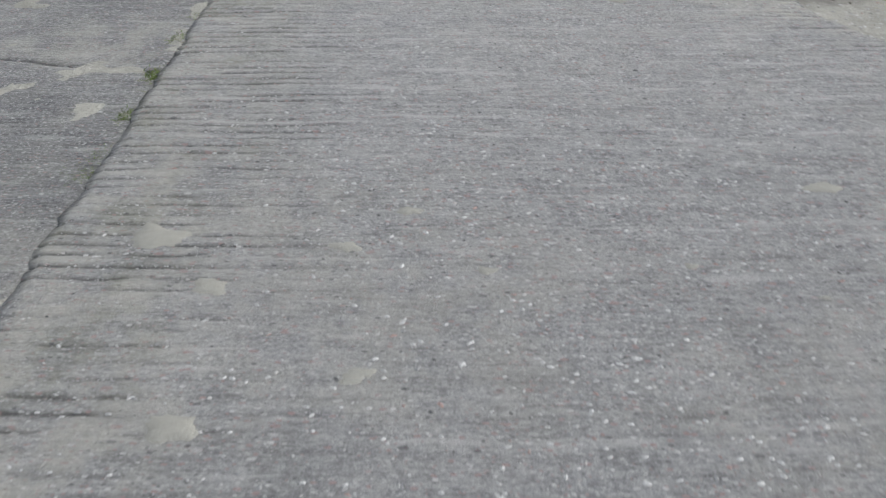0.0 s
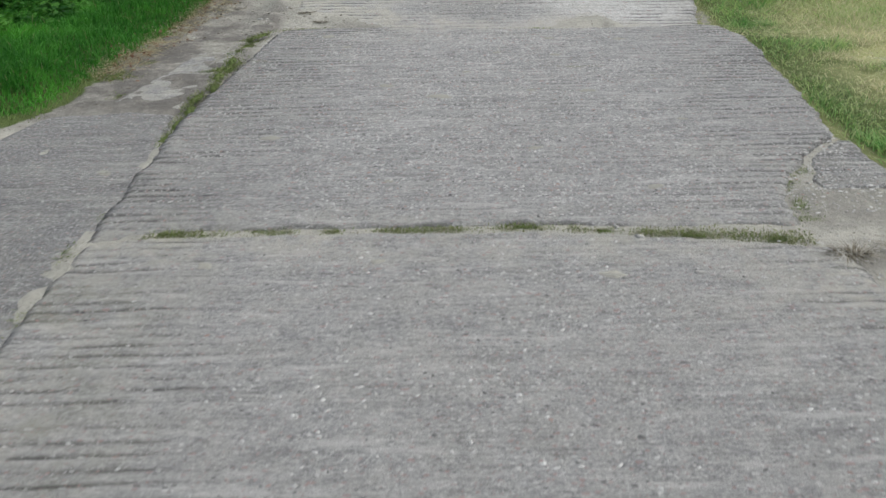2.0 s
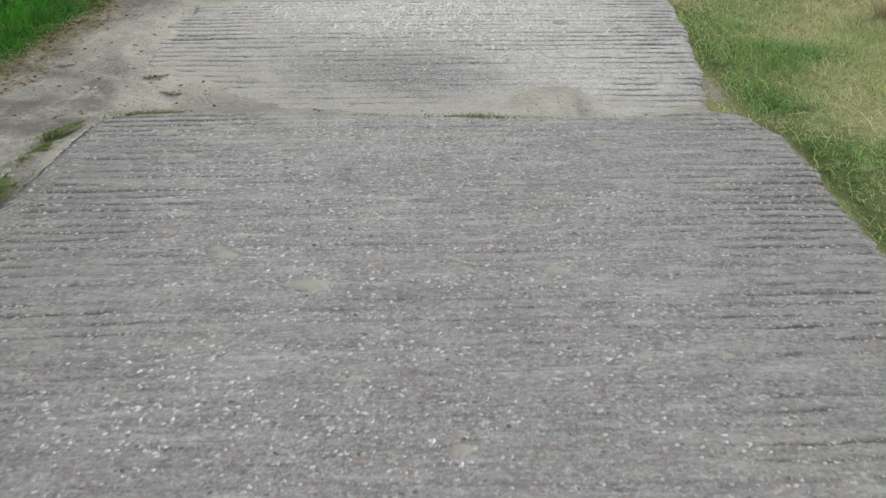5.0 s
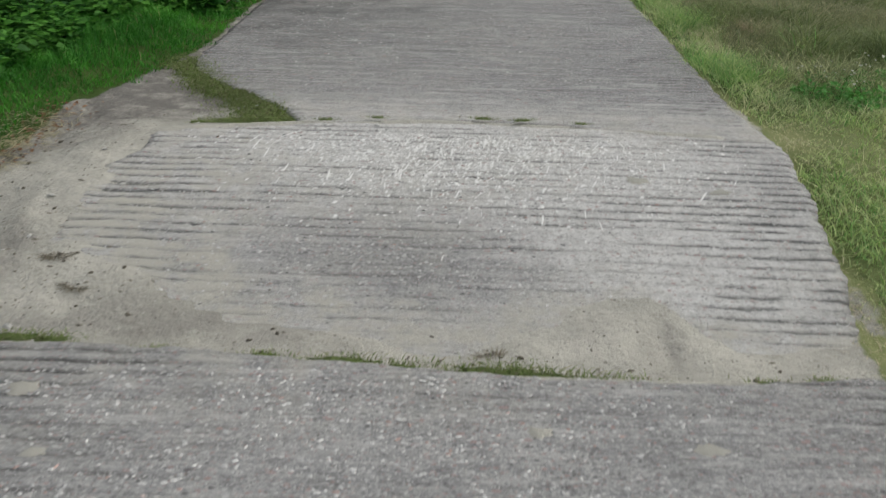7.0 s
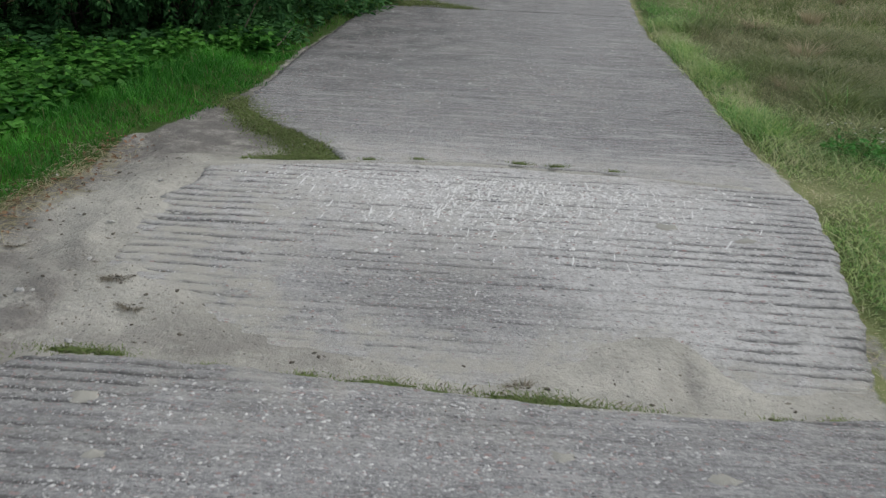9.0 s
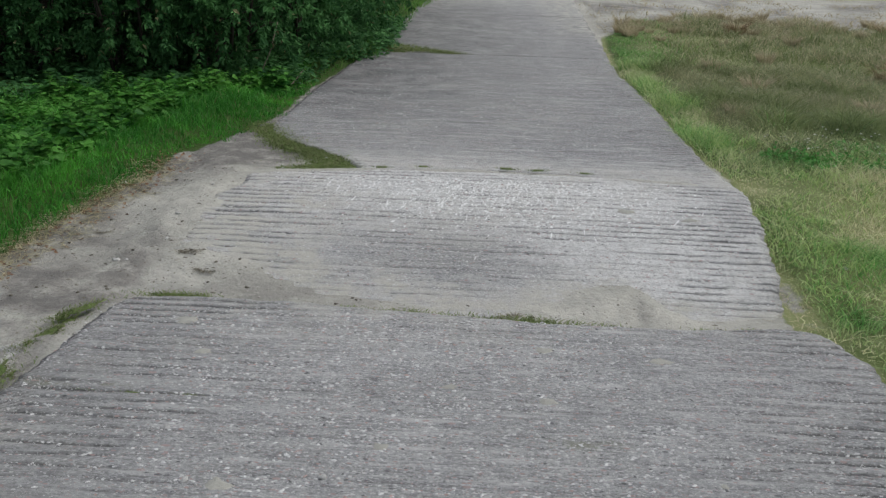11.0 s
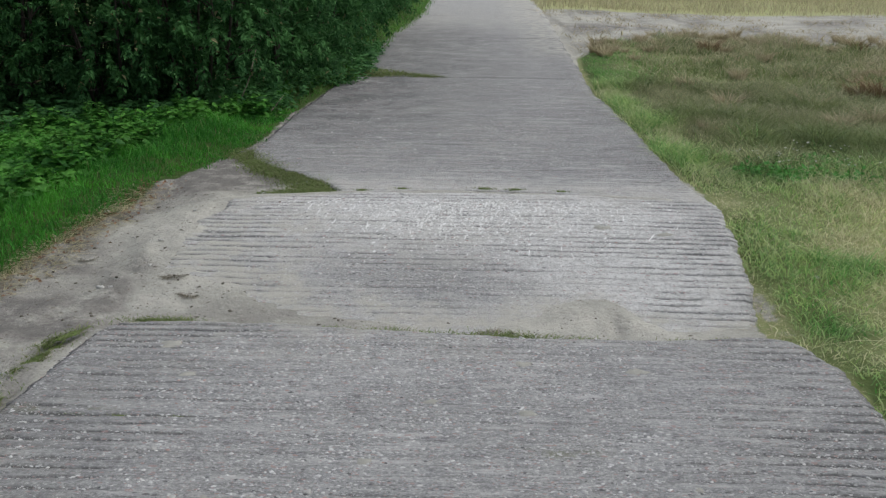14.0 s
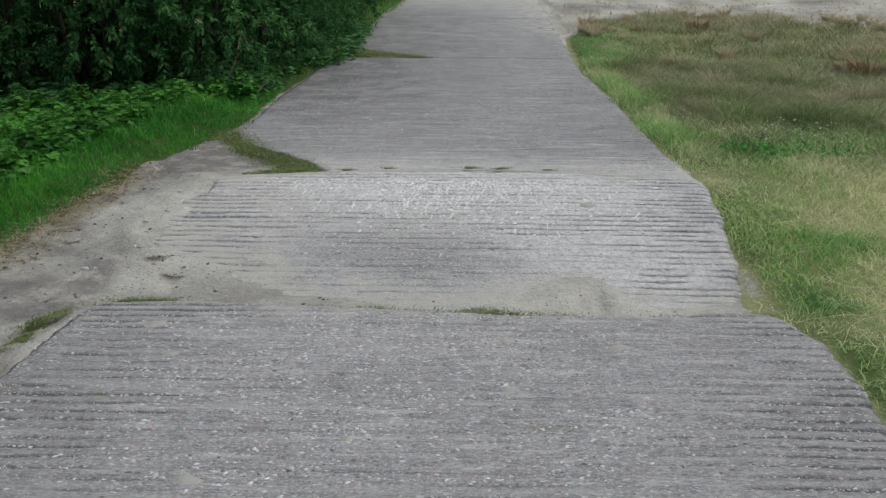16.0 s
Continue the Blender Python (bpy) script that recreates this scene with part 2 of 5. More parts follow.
def barky(name, a, b):
    n = Nodes(name)
    color = n.mix(n.noise(1, 4, 0.7, n.scaled(40, 40, 8)), a, b)
    return n.done(color, 0.85, n.bump(n.noise(1, 4, 0.7, n.scaled(60, 60, 12)), 0.6, 0.01), 0.2)


def pebbly():
    n = Nodes("bared_pebbles")
    island = n.node("ShaderNodeNewGeometry").outputs["Random Per Island"]
    color = n.mix(n.ramp(island, 0.1, 0.6), (0.36, 0.358, 0.36), (0.70, 0.695, 0.69))
    color = n.mix(n.ramp(island, 0.94, 0.95), color, (0.45, 0.31, 0.28))
    color = n.mix(n.ramp(island, 0.05, 0.04), color, (0.11, 0.11, 0.11))
    color = n.mix(n.math("MULTIPLY", n.noise(300, 3), 0.3), color, (0.35, 0.345, 0.34))
    return n.done(color, 0.6, None, 0.35)


def earthy(name, a, b, scale=40):
    n = Nodes(name)
    return n.done(n.mix(n.noise(scale, 4, 0.7), a, b), 0.93, n.bump(n.noise(scale * 2.5, 4, 0.7), 0.7, 0.006), 0.12)


CONCRETE, SOIL, PEBBLE = concrete(), soil(), pebbly()
VERGE = leafy("lush_grass", (0.026, 0.145, 0.018), (0.10, 0.37, 0.05), through=0.42, clump_tone=(0.15, 0.50, 0.06))
FRESH = leafy("fresh_meadow_grass", (0.10, 0.30, 0.065), (0.31, 0.58, 0.18), (0.66, 0.62, 0.40), through=0.45, sheen=0.2)
MEADOW = leafy("meadow_grass", (0.25, 0.42, 0.12), (0.57, 0.73, 0.29), (0.88, 0.82, 0.56), through=0.48)
FARGRASS = leafy("dull_meadow_grass", (0.105, 0.165, 0.055), (0.30, 0.37, 0.145), (0.66, 0.59, 0.41), through=0.45)
NETTLE = leafy("broad_leaves", (0.02, 0.10, 0.016), (0.105, 0.31, 0.045), through=0.38, sheen=0.22, clump_tone=(0.15, 0.38, 0.07))
SHRUB = leafy("shrub_leaves", (0.024, 0.085, 0.028), (0.095, 0.235, 0.078), through=0.3, gloss=0.55, sheen=0.15, clump_tone=(0.13, 0.31, 0.10))
CLOVER = leafy("bright_weed_leaves", (0.08, 0.28, 0.05), (0.17, 0.45, 0.10), through=0.35)
MOSS = leafy("moss", (0.13, 0.195, 0.055), (0.28, 0.375, 0.13), (0.40, 0.35, 0.25), through=0.45, gloss=0.7)
DRYMAT = leafy("withered_mat", (0.29, 0.28, 0.15), (0.50, 0.44, 0.28), (0.74, 0.63, 0.47), through=0.4, sheen=0.15)
BARK = barky("dark_bark", (0.03, 0.025, 0.02), (0.10, 0.085, 0.07))
DEADWOOD = barky("dead_twig", (0.16, 0.13, 0.10), (0.34, 0.29, 0.23))
GREENSTEM = earthy("green_stem", (0.06, 0.12, 0.03), (0.12, 0.18, 0.06))
SAND = earthy("pale_sand", (0.335, 0.326, 0.295), (0.44, 0.43, 0.39), 70)
CLOD = earthy("dark_clod", (0.07, 0.062, 0.052), (0.20, 0.18, 0.15))
CRUMB = earthy("soil_crumb", (0.13, 0.12, 0.10), (0.30, 0.275, 0.23))
FLOWER = earthy("white_petals", (0.62, 0.62, 0.56), (0.8, 0.8, 0.75), 200)
FLAKE = earthy("white_flake", (0.74, 0.738, 0.73), (0.88, 0.875, 0.87), 150)
STONE = earthy("pale_stone", (0.34, 0.335, 0.325), (0.62, 0.61, 0.59), 120)
DEADLEAF = leafy("dead_leaves", (0.16, 0.075, 0.045), (0.33, 0.20, 0.12), through=0.1, gloss=0.6)
DEADWEED = leafy("dead_weed", (0.12, 0.108, 0.085), (0.27, 0.24, 0.19), (0.36, 0.32, 0.24), through=0.1, gloss=0.6, sheen=0.1)


# ---- the lie of the land ----
def edge_left(y):
    """Where the left verge begins."""
    return along(y, (-30, -2.2), (3, -2.15), (6.2, -2.03), (6.7, -1.78), (8.7, -1.66), (9.1, -1.65), (9.8, -1.55), (10.3, -1.41), (11.0, -1.38),
                 (11.6, -1.14), (12.1, -1.03), (12.4, -0.97), (14, -0.96), (15.6, -0.86), (16.6, -0.45), (17.6, -0.42), (18.7, -0.52), (22.8, -0.5), (28, -0.25), (60, -0.3))


def edge_right(y):
    return along(y, (-30, 2.3), (4.0, 2.22), (5.2, 2.20), (7.0, 2.25), (8.2, 2.30), (8.5, 2.15), (8.8, 2.16), (10.4, 2.32), (10.9, 2.38), (11.5, 2.30),
                 (12.7, 2.25), (16, 2.17), (18.6, 2.28), (20, 2.4), (23, 2.5), (60, 3.0))


def road_top(y):
    """The slabs' level along the road: near slabs level, a sunken tilted one, a hump, then level again."""
    return along(y, (-60, 0.13), (8.4, 0.13), (8.41, -0.005), (8.8, 0.035), (9.1, 0.078), (9.4, 0.115), (9.9, 0.155), (10.35, 0.183), (10.66, 0.192), (10.67, 0.175), (12.5, 0.172), (17, 0.135), (80, 0.13))


def weed_rim(x):
    """The front of the tall weeds before the shrubs."""
    return along(x, (-5.2, 10.85), (-3, 11.65), (-2.2, 12.35), (-1.6, 13.0), (-1.0, 13.5))


def bank_rim(x):
    """Where the meadow ends and the open sand begins."""
    return along(x, (2.2, 18.9), (2.7, 20.4), (3.2, 21.9), (4.3, 23.3), (6.0, 24.0), (8.2, 22.6), (12, 22.2))


def hump_joint(x):
    """The line where the tilted slab meets the humped one."""
    return along(x, (-0.8, 10.43), (-0.5, 10.54), (0, 10.66), (0.56, 10.79), (1.3, 10.74), (1.75, 10.64), (2.3, 10.55))


def sand_amount(x, y):
    """1 on bare sand, 0 under grass and weeds."""
    bare = smooth(-0.05, 0.09, x - edge_left(y) + 0.12 * (fbm(x * 3, y * 3, 5) - 0.5)) * smooth(-0.02, 0.07, edge_right(y) - x + 0.10 * (fbm(x * 4, y * 4, 6) - 0.5))
    bank = smooth(-0.9, 0.9, y - bank_rim(x) + 2.2 * (fbm(x * 0.9, y * 0.5, 9) - 0.5)) * smooth(1.9, 2.3, x)
    beyond = smooth(-1.0, 1.0, y - 31.5 + 3 * (fbm(x * 0.4, y * 0.3, 11) - 0.5))
    worn = 0.5 * np.exp(-((x - 3.05) / 0.25) ** 2 - ((y - 7.5) / 0.38) ** 2) + 0.65 * np.exp(-((x - 2.23) / 0.08) ** 2 - ((y - 8.95) / 0.45) ** 2) + 0.7 * np.exp(-((x - 2.44) / 0.10) ** 2 - ((y - 10.72) / 0.2) ** 2)
    return np.maximum(np.maximum(bare, worn * smooth(0.3, 0.55, fbm(x * 5, y * 5, 13))), bank * (1 - 0.8 * beyond))


def lush(x, y):
    """1 where the meadow stays green: a few fresh patches, and a shadowy hollow painted by grass colour."""
    spot = lambda a, b, u, v: np.exp(-((x - a) / u) ** 2 - ((y - b) / v) ** 2)
    # the first spot puts the hollow's shade into the grass as darker green
    return np.clip(1.1 * spot(3.9, 12.6, 0.9, 0.8) + spot(2.48, 8.75, 0.15, 0.2) + 0.8 * spot(2.95, 9.5, 0.2, 0.15) + spot(2.9, 11.5, 0.35, 0.3) + 0.45 * spot(2.42, 6.7, 0.22, 1.5), 0, 1)


def withered(x, y):
    """1 on trodden straw patches."""
    spot = lambda a, b, u, v: np.exp(-((x - a) / u) ** 2 - ((y - b) / v) ** 2)
    return np.clip(spot(2.44, 10.75, 0.12, 0.25) + 0.9 * spot(2.24, 8.9, 0.09, 0.5) + 1.3 * spot(3.2, 7.4, 0.55, 0.9) * smooth(0.38, 0.58, fbm(x * 3, y * 3, 98)), 0, 1)


def land(x, y):
    x, y = np.broadcast_arrays(np.asarray(x, float), np.asarray(y, float))
    top = road_top(y)
    # sandy margin by the road, low beside the near slabs and in the hollow
    margin = along(y, (-60, 0.105), (6.4, 0.10), (7.0, 0.10), (7.8, 0.095), (8.25, 0.085), (8.5, 0.055), (9.3, 0.055), (10.2, 0.115), (11.0, 0.15), (11.8, 0.175), (12.6, 0.165), (17, 0.125), (80, 0.12))
    z = np.where(x < 0.6, margin, along(y, (-60, 0.08), (4, 0.085), (8.2, 0.06), (8.8, 0.02), (9.6, 0.07), (10.6, 0.13), (12, 0.12), (18, 0.10), (80, 0.12)))
    inside = smooth(0.0, 0.10, x + 0.95) * smooth(0.0, 0.06, 2.12 - x)
    z = z * (1 - inside) + inside * (top - 0.021 + 0.014 * np.exp(-((y - 5.0) / 0.06) ** 2) + 0.024 * np.exp(-((y - hump_joint(x)) / 0.055) ** 2))
    z = z + (0.004 + 0.02 * (fbm(y * 2.3, 0.7, 47) - 0.4)) * np.exp(-((x + 1.02) / 0.035) ** 2) * smooth(6.6, 6.3, y)
    # broken corner of the near joint, filled with sand
    corner = smooth(1.45, 1.72, x) * smooth(2.5, 2.3, x) * smooth(4.15, 4.5, y) * smooth(6.15, 5.8, y)
    z = z * (1 - corner) + corner * 0.112
    # drifted sand in the hollow before the tilted slab
    reach = along(x, (-1.4, 9.9), (-0.9, 9.55), (-0.5, 9.2), (-0.1, 8.88), (0.4, 8.70), (0.8, 8.68), (1.05, 8.88), (1.3, 9.06), (1.55, 8.95), (1.7, 8.72), (2.2, 8.72))
    drift = smooth(8.40, 8.47, y) * smooth(0.16, -0.16, y - reach + 0.3 * (fbm(x * 2.5, y * 2.5, 35) - 0.5)) * smooth(-1.05, -0.8, x) * smooth(2.2, 2.05, x)
    level = np.maximum(np.maximum(0.045, road_top(np.maximum(y, 8.42)) + 0.004) + 0.012 * (fbm(x * 5, y * 5, 2) - 0.5), 0.03)
    level = level + 0.018 * np.exp(-((x - 1.38) / 0.25) ** 2 - ((y - 8.85) / 0.18) ** 2) - 0.03 * np.exp(-((x - 1.46) / 0.06) ** 2 - ((y - 8.72) / 0.11) ** 2)
    z = z * (1 - drift) + drift * level
    # shoulder of sand along the tilted slab's worn side
    side = smooth(-1.25, -0.9, x) * smooth(-0.62, -0.82, x) * smooth(8.5, 9.1, y) * smooth(10.9, 10.4, y)
    z = z * (1 - side) + side * (top - 0.002 + 0.055 * (fbm(x * 7, y * 7, 31) - 0.42))
    # wedge of sand beside the hump
    wedge = smooth(10.70, 10.8, y) * smooth(12.2, 11.9, y) * smooth(-0.02, -0.14, x - along(y, (10.7, -0.06), (11.06, -0.24), (11.39, -0.56), (12.09, -0.87), (12.4, -0.95)))
    z = z * (1 - wedge) + wedge * 0.155
    # verges
    left = np.clip(edge_left(y) - x, 0, None)
    z = z + 0.05 * smooth(0, 0.5, left) + 0.04 * smooth(0.6, 4.5, left) + 0.10 * smooth(0.5, 2.5, left) * (fbm(x * 1.2, y * 1.2, 21) - 0.5)
    right = np.clip(x - edge_right(y), 0, None)
    z = z + 0.02 * smooth(0, 0.2, right) - 0.10 * smooth(0.5, 3.5, right) + 0.16 * smooth(0.4, 3, right) * (fbm(x * 0.8, y * 0.8, 23) - 0.5)
    z = z + 0.10 * (fbm(x * 1.1, y * 2.2, 43) - 0.45) * smooth(2.3, 3.2, x) * smooth(19, 21.5, y) * smooth(34, 30, y)
    far = smooth(30, 120, np.hypot(x, y))
    rough = (0.02 * (fbm(x * 4, y * 4, 3) - 0.5) + 0.016 * (fbm(x * 13, y * 13, 4, 3) - 0.5)) * (1 + 1.2 * (x < -0.9))
    return z + rough * (1 - inside * (1 - drift)) + far * 1.5 * (fbm(x * 0.02, y * 0.02, 41) - 0.5)


def ticks(a, b, fine, growth=1.22, limit=900.0):
    inner = list(np.arange(a, b, fine))
    step, lo, hi = fine, [], []
    x = a
    while x > -limit:
        step *= growth
        x -= step
        lo.append(x)
    step, x = fine, inner[-1]
    while x < limit:
        step *= growth
        x += step
        hi.append(x)
    return np.array(lo[::-1] + inner + hi)


def build_ground():
    gx, gy = ticks(-2.4, 2.8, 0.036, 1.12), ticks(3.5, 12.6, 0.033, 1.10)
    X, Y = np.meshgrid(gx, gy)
    Z = land(X, Y)
    nx, ny = len(gx), len(gy)
    idx = np.arange(nx * ny).reshape(ny, nx)
    quads = np.stack([idx[:-1, :-1], idx[:-1, 1:], idx[1:, 1:], idx[1:, :-1]], -1).reshape(-1, 4)
    sand = sand_amount(X, Y)
    dark = 0.5 * smooth(8.3, 7.4, Y) * smooth(6.3, 6.9, Y) * (X < -0.9) + 0.85 * np.exp(-((X + 1.15) / 0.22) ** 2 - ((Y - 11.6) / 0.7) ** 2)
    dark = dark + 0.75 * np.exp(-((X - 1.49) / 0.035) ** 2 - ((Y - 8.74) / 0.16) ** 2) + 0.6 * np.exp(-((X - 1.40) / 0.03) ** 2 - ((Y - 8.72) / 0.12) ** 2) + 0.45 * np.exp(-((X - 1.22) / 0.08) ** 2 - ((Y - 8.78) / 0.07) ** 2) + 0.5 * np.exp(-((X - 1.62) / 0.12) ** 2 - ((Y - 4.72) / 0.08) ** 2) + 0.5 * np.exp(-((X - 1.95) / 0.14) ** 2 - ((Y - 4.66) / 0.07) ** 2)
    dark = dark + 0.7 * smooth(-1.05, -1.4, X) * smooth(7.0, 8.0, Y) * smooth(10.9, 10.2, Y) * smooth(0.36, 0.58, fbm(X * 4, Y * 3, 59))
    dark = dark + 0.65 * smooth(-0.75, -1.0, X) * smooth(6.2, 6.9, Y) * smooth(0.35, 0.6, fbm(X * 2.5, Y * 2.5, 51)) + 1.1 * smooth(10.5, 11.0, Y) * smooth(-0.3, -0.6, X) + 0.5 * smooth(-0.8, -1.0, X) * smooth(10.0, 9.0, Y) * smooth(6.2, 6.9, Y)
    dark = dark + (0.7 * smooth(0.5, 0.62, fbm(X * 1.6, Y * 2.6, 53)) + 0.6 * smooth(0.52, 0.64, fbm(X * 3.2, Y * 4.0, 57))) * smooth(2.2, 2.8, X) * smooth(18.5, 20, Y)
    spot = lambda a, b, u, v: np.exp(-((X - a) / u) ** 2 - ((Y - b) / v) ** 2)
    dark = dark + 0.5 * spot(-0.25, 8.75, 0.7, 0.2) + 0.55 * spot(1.95, 5.0, 0.35, 0.6) + 0.5 * spot(2.23, 8.95, 0.12, 0.5) + 0.45 * spot(2.44, 10.72, 0.15, 0.25)
    dry = np.clip(smooth(-0.3, 1.2, X - edge_right(Y)) * (0.85 - 0.45 * smooth(10.5, 13, Y) + 0.9 * (fbm(X * 0.6, Y * 0.6, 61) - 0.5)) + smooth(25, 30, Y) * (X > 2), 0, 1)
    dry = np.clip(dry * (1 - 0.9 * lush(X, Y)) + 0.5 * withered(X, Y), 0, 1)
    dry = np.maximum(dry, smooth(0.09, 0.0, np.abs(X - edge_right(Y) - 0.01)) * 0.55)
    dry = np.maximum(dry, smooth(0.16, 0.0, np.abs(X - edge_left(Y) + 0.02)) * smooth(10.6, 9.8, Y) * 0.15)
    me = mesh_of("ground", np.stack([X, Y, Z], -1).reshape(-1, 3), [quads], SOIL,
                 (("sand", sand.ravel()), ("dark", np.clip(dark, 0, 1).ravel()), ("dry", dry.ravel())), True)
    tagged(put("ground", me), "grey trodden sand and soil under grass verges", "ground", kind="structure")


build_ground()

# ---- the road of cast slabs ----
road = new("road")
tagged(road, "worn ribbed concrete track cast in broken slabs", "road", kind="structure")


def build_slab(name, left, right, near, far, step, seed, dust, pale, rib=1.0, drop=0.0, thick=0.16, algae=None, stain_shade=None, label="", bare=0.45, pitch=0.066, crown=None):
    """One slab: edges as functions of y or x, ribs across it that are worn away in the middle, chipped rounded rims, sides down into the sand."""
    y0, y1 = float(near(0.6)), float(far(0.6))
    nv, nu = max(4, int((y1 - y0) / step[1])), max(4, int(3.1 / step[0]) if right(y0 + 0.5 * (y1 - y0)) - left(y0 + 0.5 * (y1 - y0)) > 2 else int(1.0 / step[0]))
    u, v = np.meshgrid(np.linspace(0, 1, nu + 1), np.linspace(0, 1, nv + 1))
    yn = y0 + (y1 - y0) * v
    l, r = left(yn), right(yn)
    chip = lambda s, k: 0.05 * (fbm(yn * 3, s, seed + k) - 0.5) + 0.03 * (fbm(yn * 14, s, seed + k + 5, 3) - 0.5)
    l, r = l + chip(1.0, 1), r + chip(7.0, 2)
    x = l + (r - l) * u
    ya = near(x) + 0.03 * (fbm(x * 5, 3.0, seed + 3) - 0.5) + 0.03 * (fbm(x * 19, 4.0, seed + 4, 2) - 0.5)
    yb = far(x) + 0.03 * (fbm(x * 5, 9.0, seed + 6) - 0.5) + 0.02 * (fbm(x * 19, 8.0, seed + 7, 2) - 0.5)
    y = ya + (yb - ya) * v
    inner = np.minimum.reduce([x - l, r - x, y - ya, yb - y])
    # ribs
    bend = 0.05 * (fbm(x * 0.8, y * 0.6, seed + 8) - 0.5) + 0.02 * (fbm(x * 5, y * 4, seed + 9) - 0.5) + 0.010 * (fbm(x * 17, y * 9, seed + 19, 3) - 0.5)
    phase = (y + bend) / pitch + 0.9 * (fbm(y * 1.7, 0.5, seed + 10) - 0.5)
    wave = 1 - smooth(0.80, 1.0, 0.5 - 0.5 * np.cos(2 * np.pi * phase))
    wave = wave * (0.88 + 0.12 * np.cos(2 * np.pi * phase + 0.9))
    skip = 0.5 + 0.5 * smooth(0.3, 0.65, vnoise(np.floor(phase + 0.5) * 1.37, 0 * y, seed + 12))
    mid = 0.5 * (l + r)
    edge = smooth(np.where(x > mid, np.maximum(bare, 0.78), 0.7), 1.42, np.abs(x - mid) * (1 + 0.5 * (fbm(x * 1.1, y * 1.1, seed + 13) - 0.5)))
    edge = edge * (1 + 0.3 * smooth(0.2, -0.4, x))
    edge = np.maximum(edge, crown(x, y)) if crown else edge
    weight = 1.2 * rib * (0.27 + 0.73 * edge) * skip * (0.05 + 1.9 * smooth(0.22, 0.75, fbm(x * 4.5, y * 15, seed + 14, 5)))
    z = road_top(np.clip(y, y0 + 0.012, y1 - 0.012)) - drop
    z = z - 0.008 * weight * (1 - wave)
    z = z + 0.010 * (fbm(x * 2, y * 2, seed + 15) - 0.5) + 0.005 * (fbm(x * 22, y * 30, seed + 16, 3) - 0.5)
    z = z - 0.012 * (1 - smooth(0, 0.03, inner)) ** 2
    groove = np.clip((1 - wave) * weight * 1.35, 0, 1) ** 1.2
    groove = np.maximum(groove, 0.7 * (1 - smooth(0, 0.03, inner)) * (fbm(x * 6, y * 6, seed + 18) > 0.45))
    dusty = np.clip(dust(x, y), 0, 1)
    pal = np.clip(pale(x, y), 0, 1.4)
    alg = np.clip(algae(x, y), 0, 1) if algae else 0 * x
    dirt_shade = np.clip(stain_shade(x, y), 0, 1) if stain_shade else 0 * x
    verts = [np.stack([x, y, z], -1).reshape(-1, 3)]
    nrow, ncol = x.shape
    idx = np.arange(nrow * ncol).reshape(nrow, ncol)
    quads = np.stack([idx[:-1, :-1], idx[:-1, 1:], idx[1:, 1:], idx[1:, :-1]], -1).reshape(-1, 4)
    ring = np.concatenate([idx[0, :-1], idx[:-1, -1], idx[-1, :0:-1], idx[:0:-1, 0]])
    low = verts[0][ring].copy()
    low[:, 2] -= thick
    verts.append(low)
    base = nrow * ncol + np.arange(len(ring))
    side = np.stack([np.roll(ring, -1), ring, base, np.roll(base, -1)], -1)
    bottom = base[::-1][None, :]
    pad = np.zeros(len(ring))
    attrs = [(k, np.r_[a.ravel(), pad + fill]) for k, a, fill in (("groove", groove, 0.8), ("dust", dusty, 0.2), ("pale", pal, 0), ("algae", alg, 0.4), ("stain_shade", dirt_shade, 0.3))]
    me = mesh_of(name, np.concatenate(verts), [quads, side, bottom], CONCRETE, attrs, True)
    return put(name, me, road, label=label)


flat = lambda value: (lambda x: np.asarray(x, float) * 0 + value)
lines = lambda *pairs: (lambda x: along(x, *pairs))
none = lambda x, y: 0 * x


def dust_near(x, y):
    d = 0.5 * smooth(0.4, 0.0, 4.98 - y) + 0.25 * smooth(-0.3, -0.85, x) + 0.95 * np.exp(-((x - 1.95) / 0.45) ** 2 - ((y - 4.55) / 0.40) ** 2)
    return d + 0.30 * smooth(0.5, 0.75, fbm(x * 0.9, y * 0.9, 71)) + 0.05 + 0.12 * smooth(2.6, 4.2, y)


def dust_middle(x, y):
    d = 0.35 * smooth(0.3, 0.0, y - 5.0) + 0.2 * smooth(-0.55, -0.95, x) * smooth(7, 5.5, y) + 0.2 * smooth(8.1, 8.4, y)
    return d + 0.25 * smooth(0.5, 0.75, fbm(x * 1.1, y * 1.1, 72)) + 0.04


def dust_tilted(x, y):
    d = 1.0 * smooth(0.30, -0.05, y - along(x, (-0.9, 9.75), (-0.5, 9.4), (0.1, 8.9), (0.8, 8.72), (1.35, 9.02), (1.8, 8.72), (2.3, 8.68)) + 0.3 * (fbm(x * 3, y * 3, 76) - 0.5))
    return d + 0.75 * smooth(0.1, -0.5, x) * (0.6 + 0.4 * smooth(10.3, 9.6, y)) + 0.25 * smooth(0.45, 0.7, fbm(x * 1.3, y * 1.3, 73)) + 0.05


def worn_grey(x, y):
    return np.exp(-((x - 0.55 + 0.8 * (fbm(x * 2, y * 2, 77) - 0.5)) / 1.0) ** 2 - ((y - 9.2 + 0.3 * (fbm(x * 2.2, y * 2.2, 79) - 0.5)) / 0.38) ** 2)


def pale_tilted(x, y):
    return 1.7 * np.exp(-((x - 0.75) / 0.9) ** 2 - ((y - 10.3) / 0.42) ** 2) + 1.25 * np.exp(-((x - 1.55) / 0.5) ** 2 - ((y - 9.3) / 0.6) ** 2) + 0.68 - 0.62 * worn_grey(x, y) - 0.2 * smooth(1.7, 2.2, x)


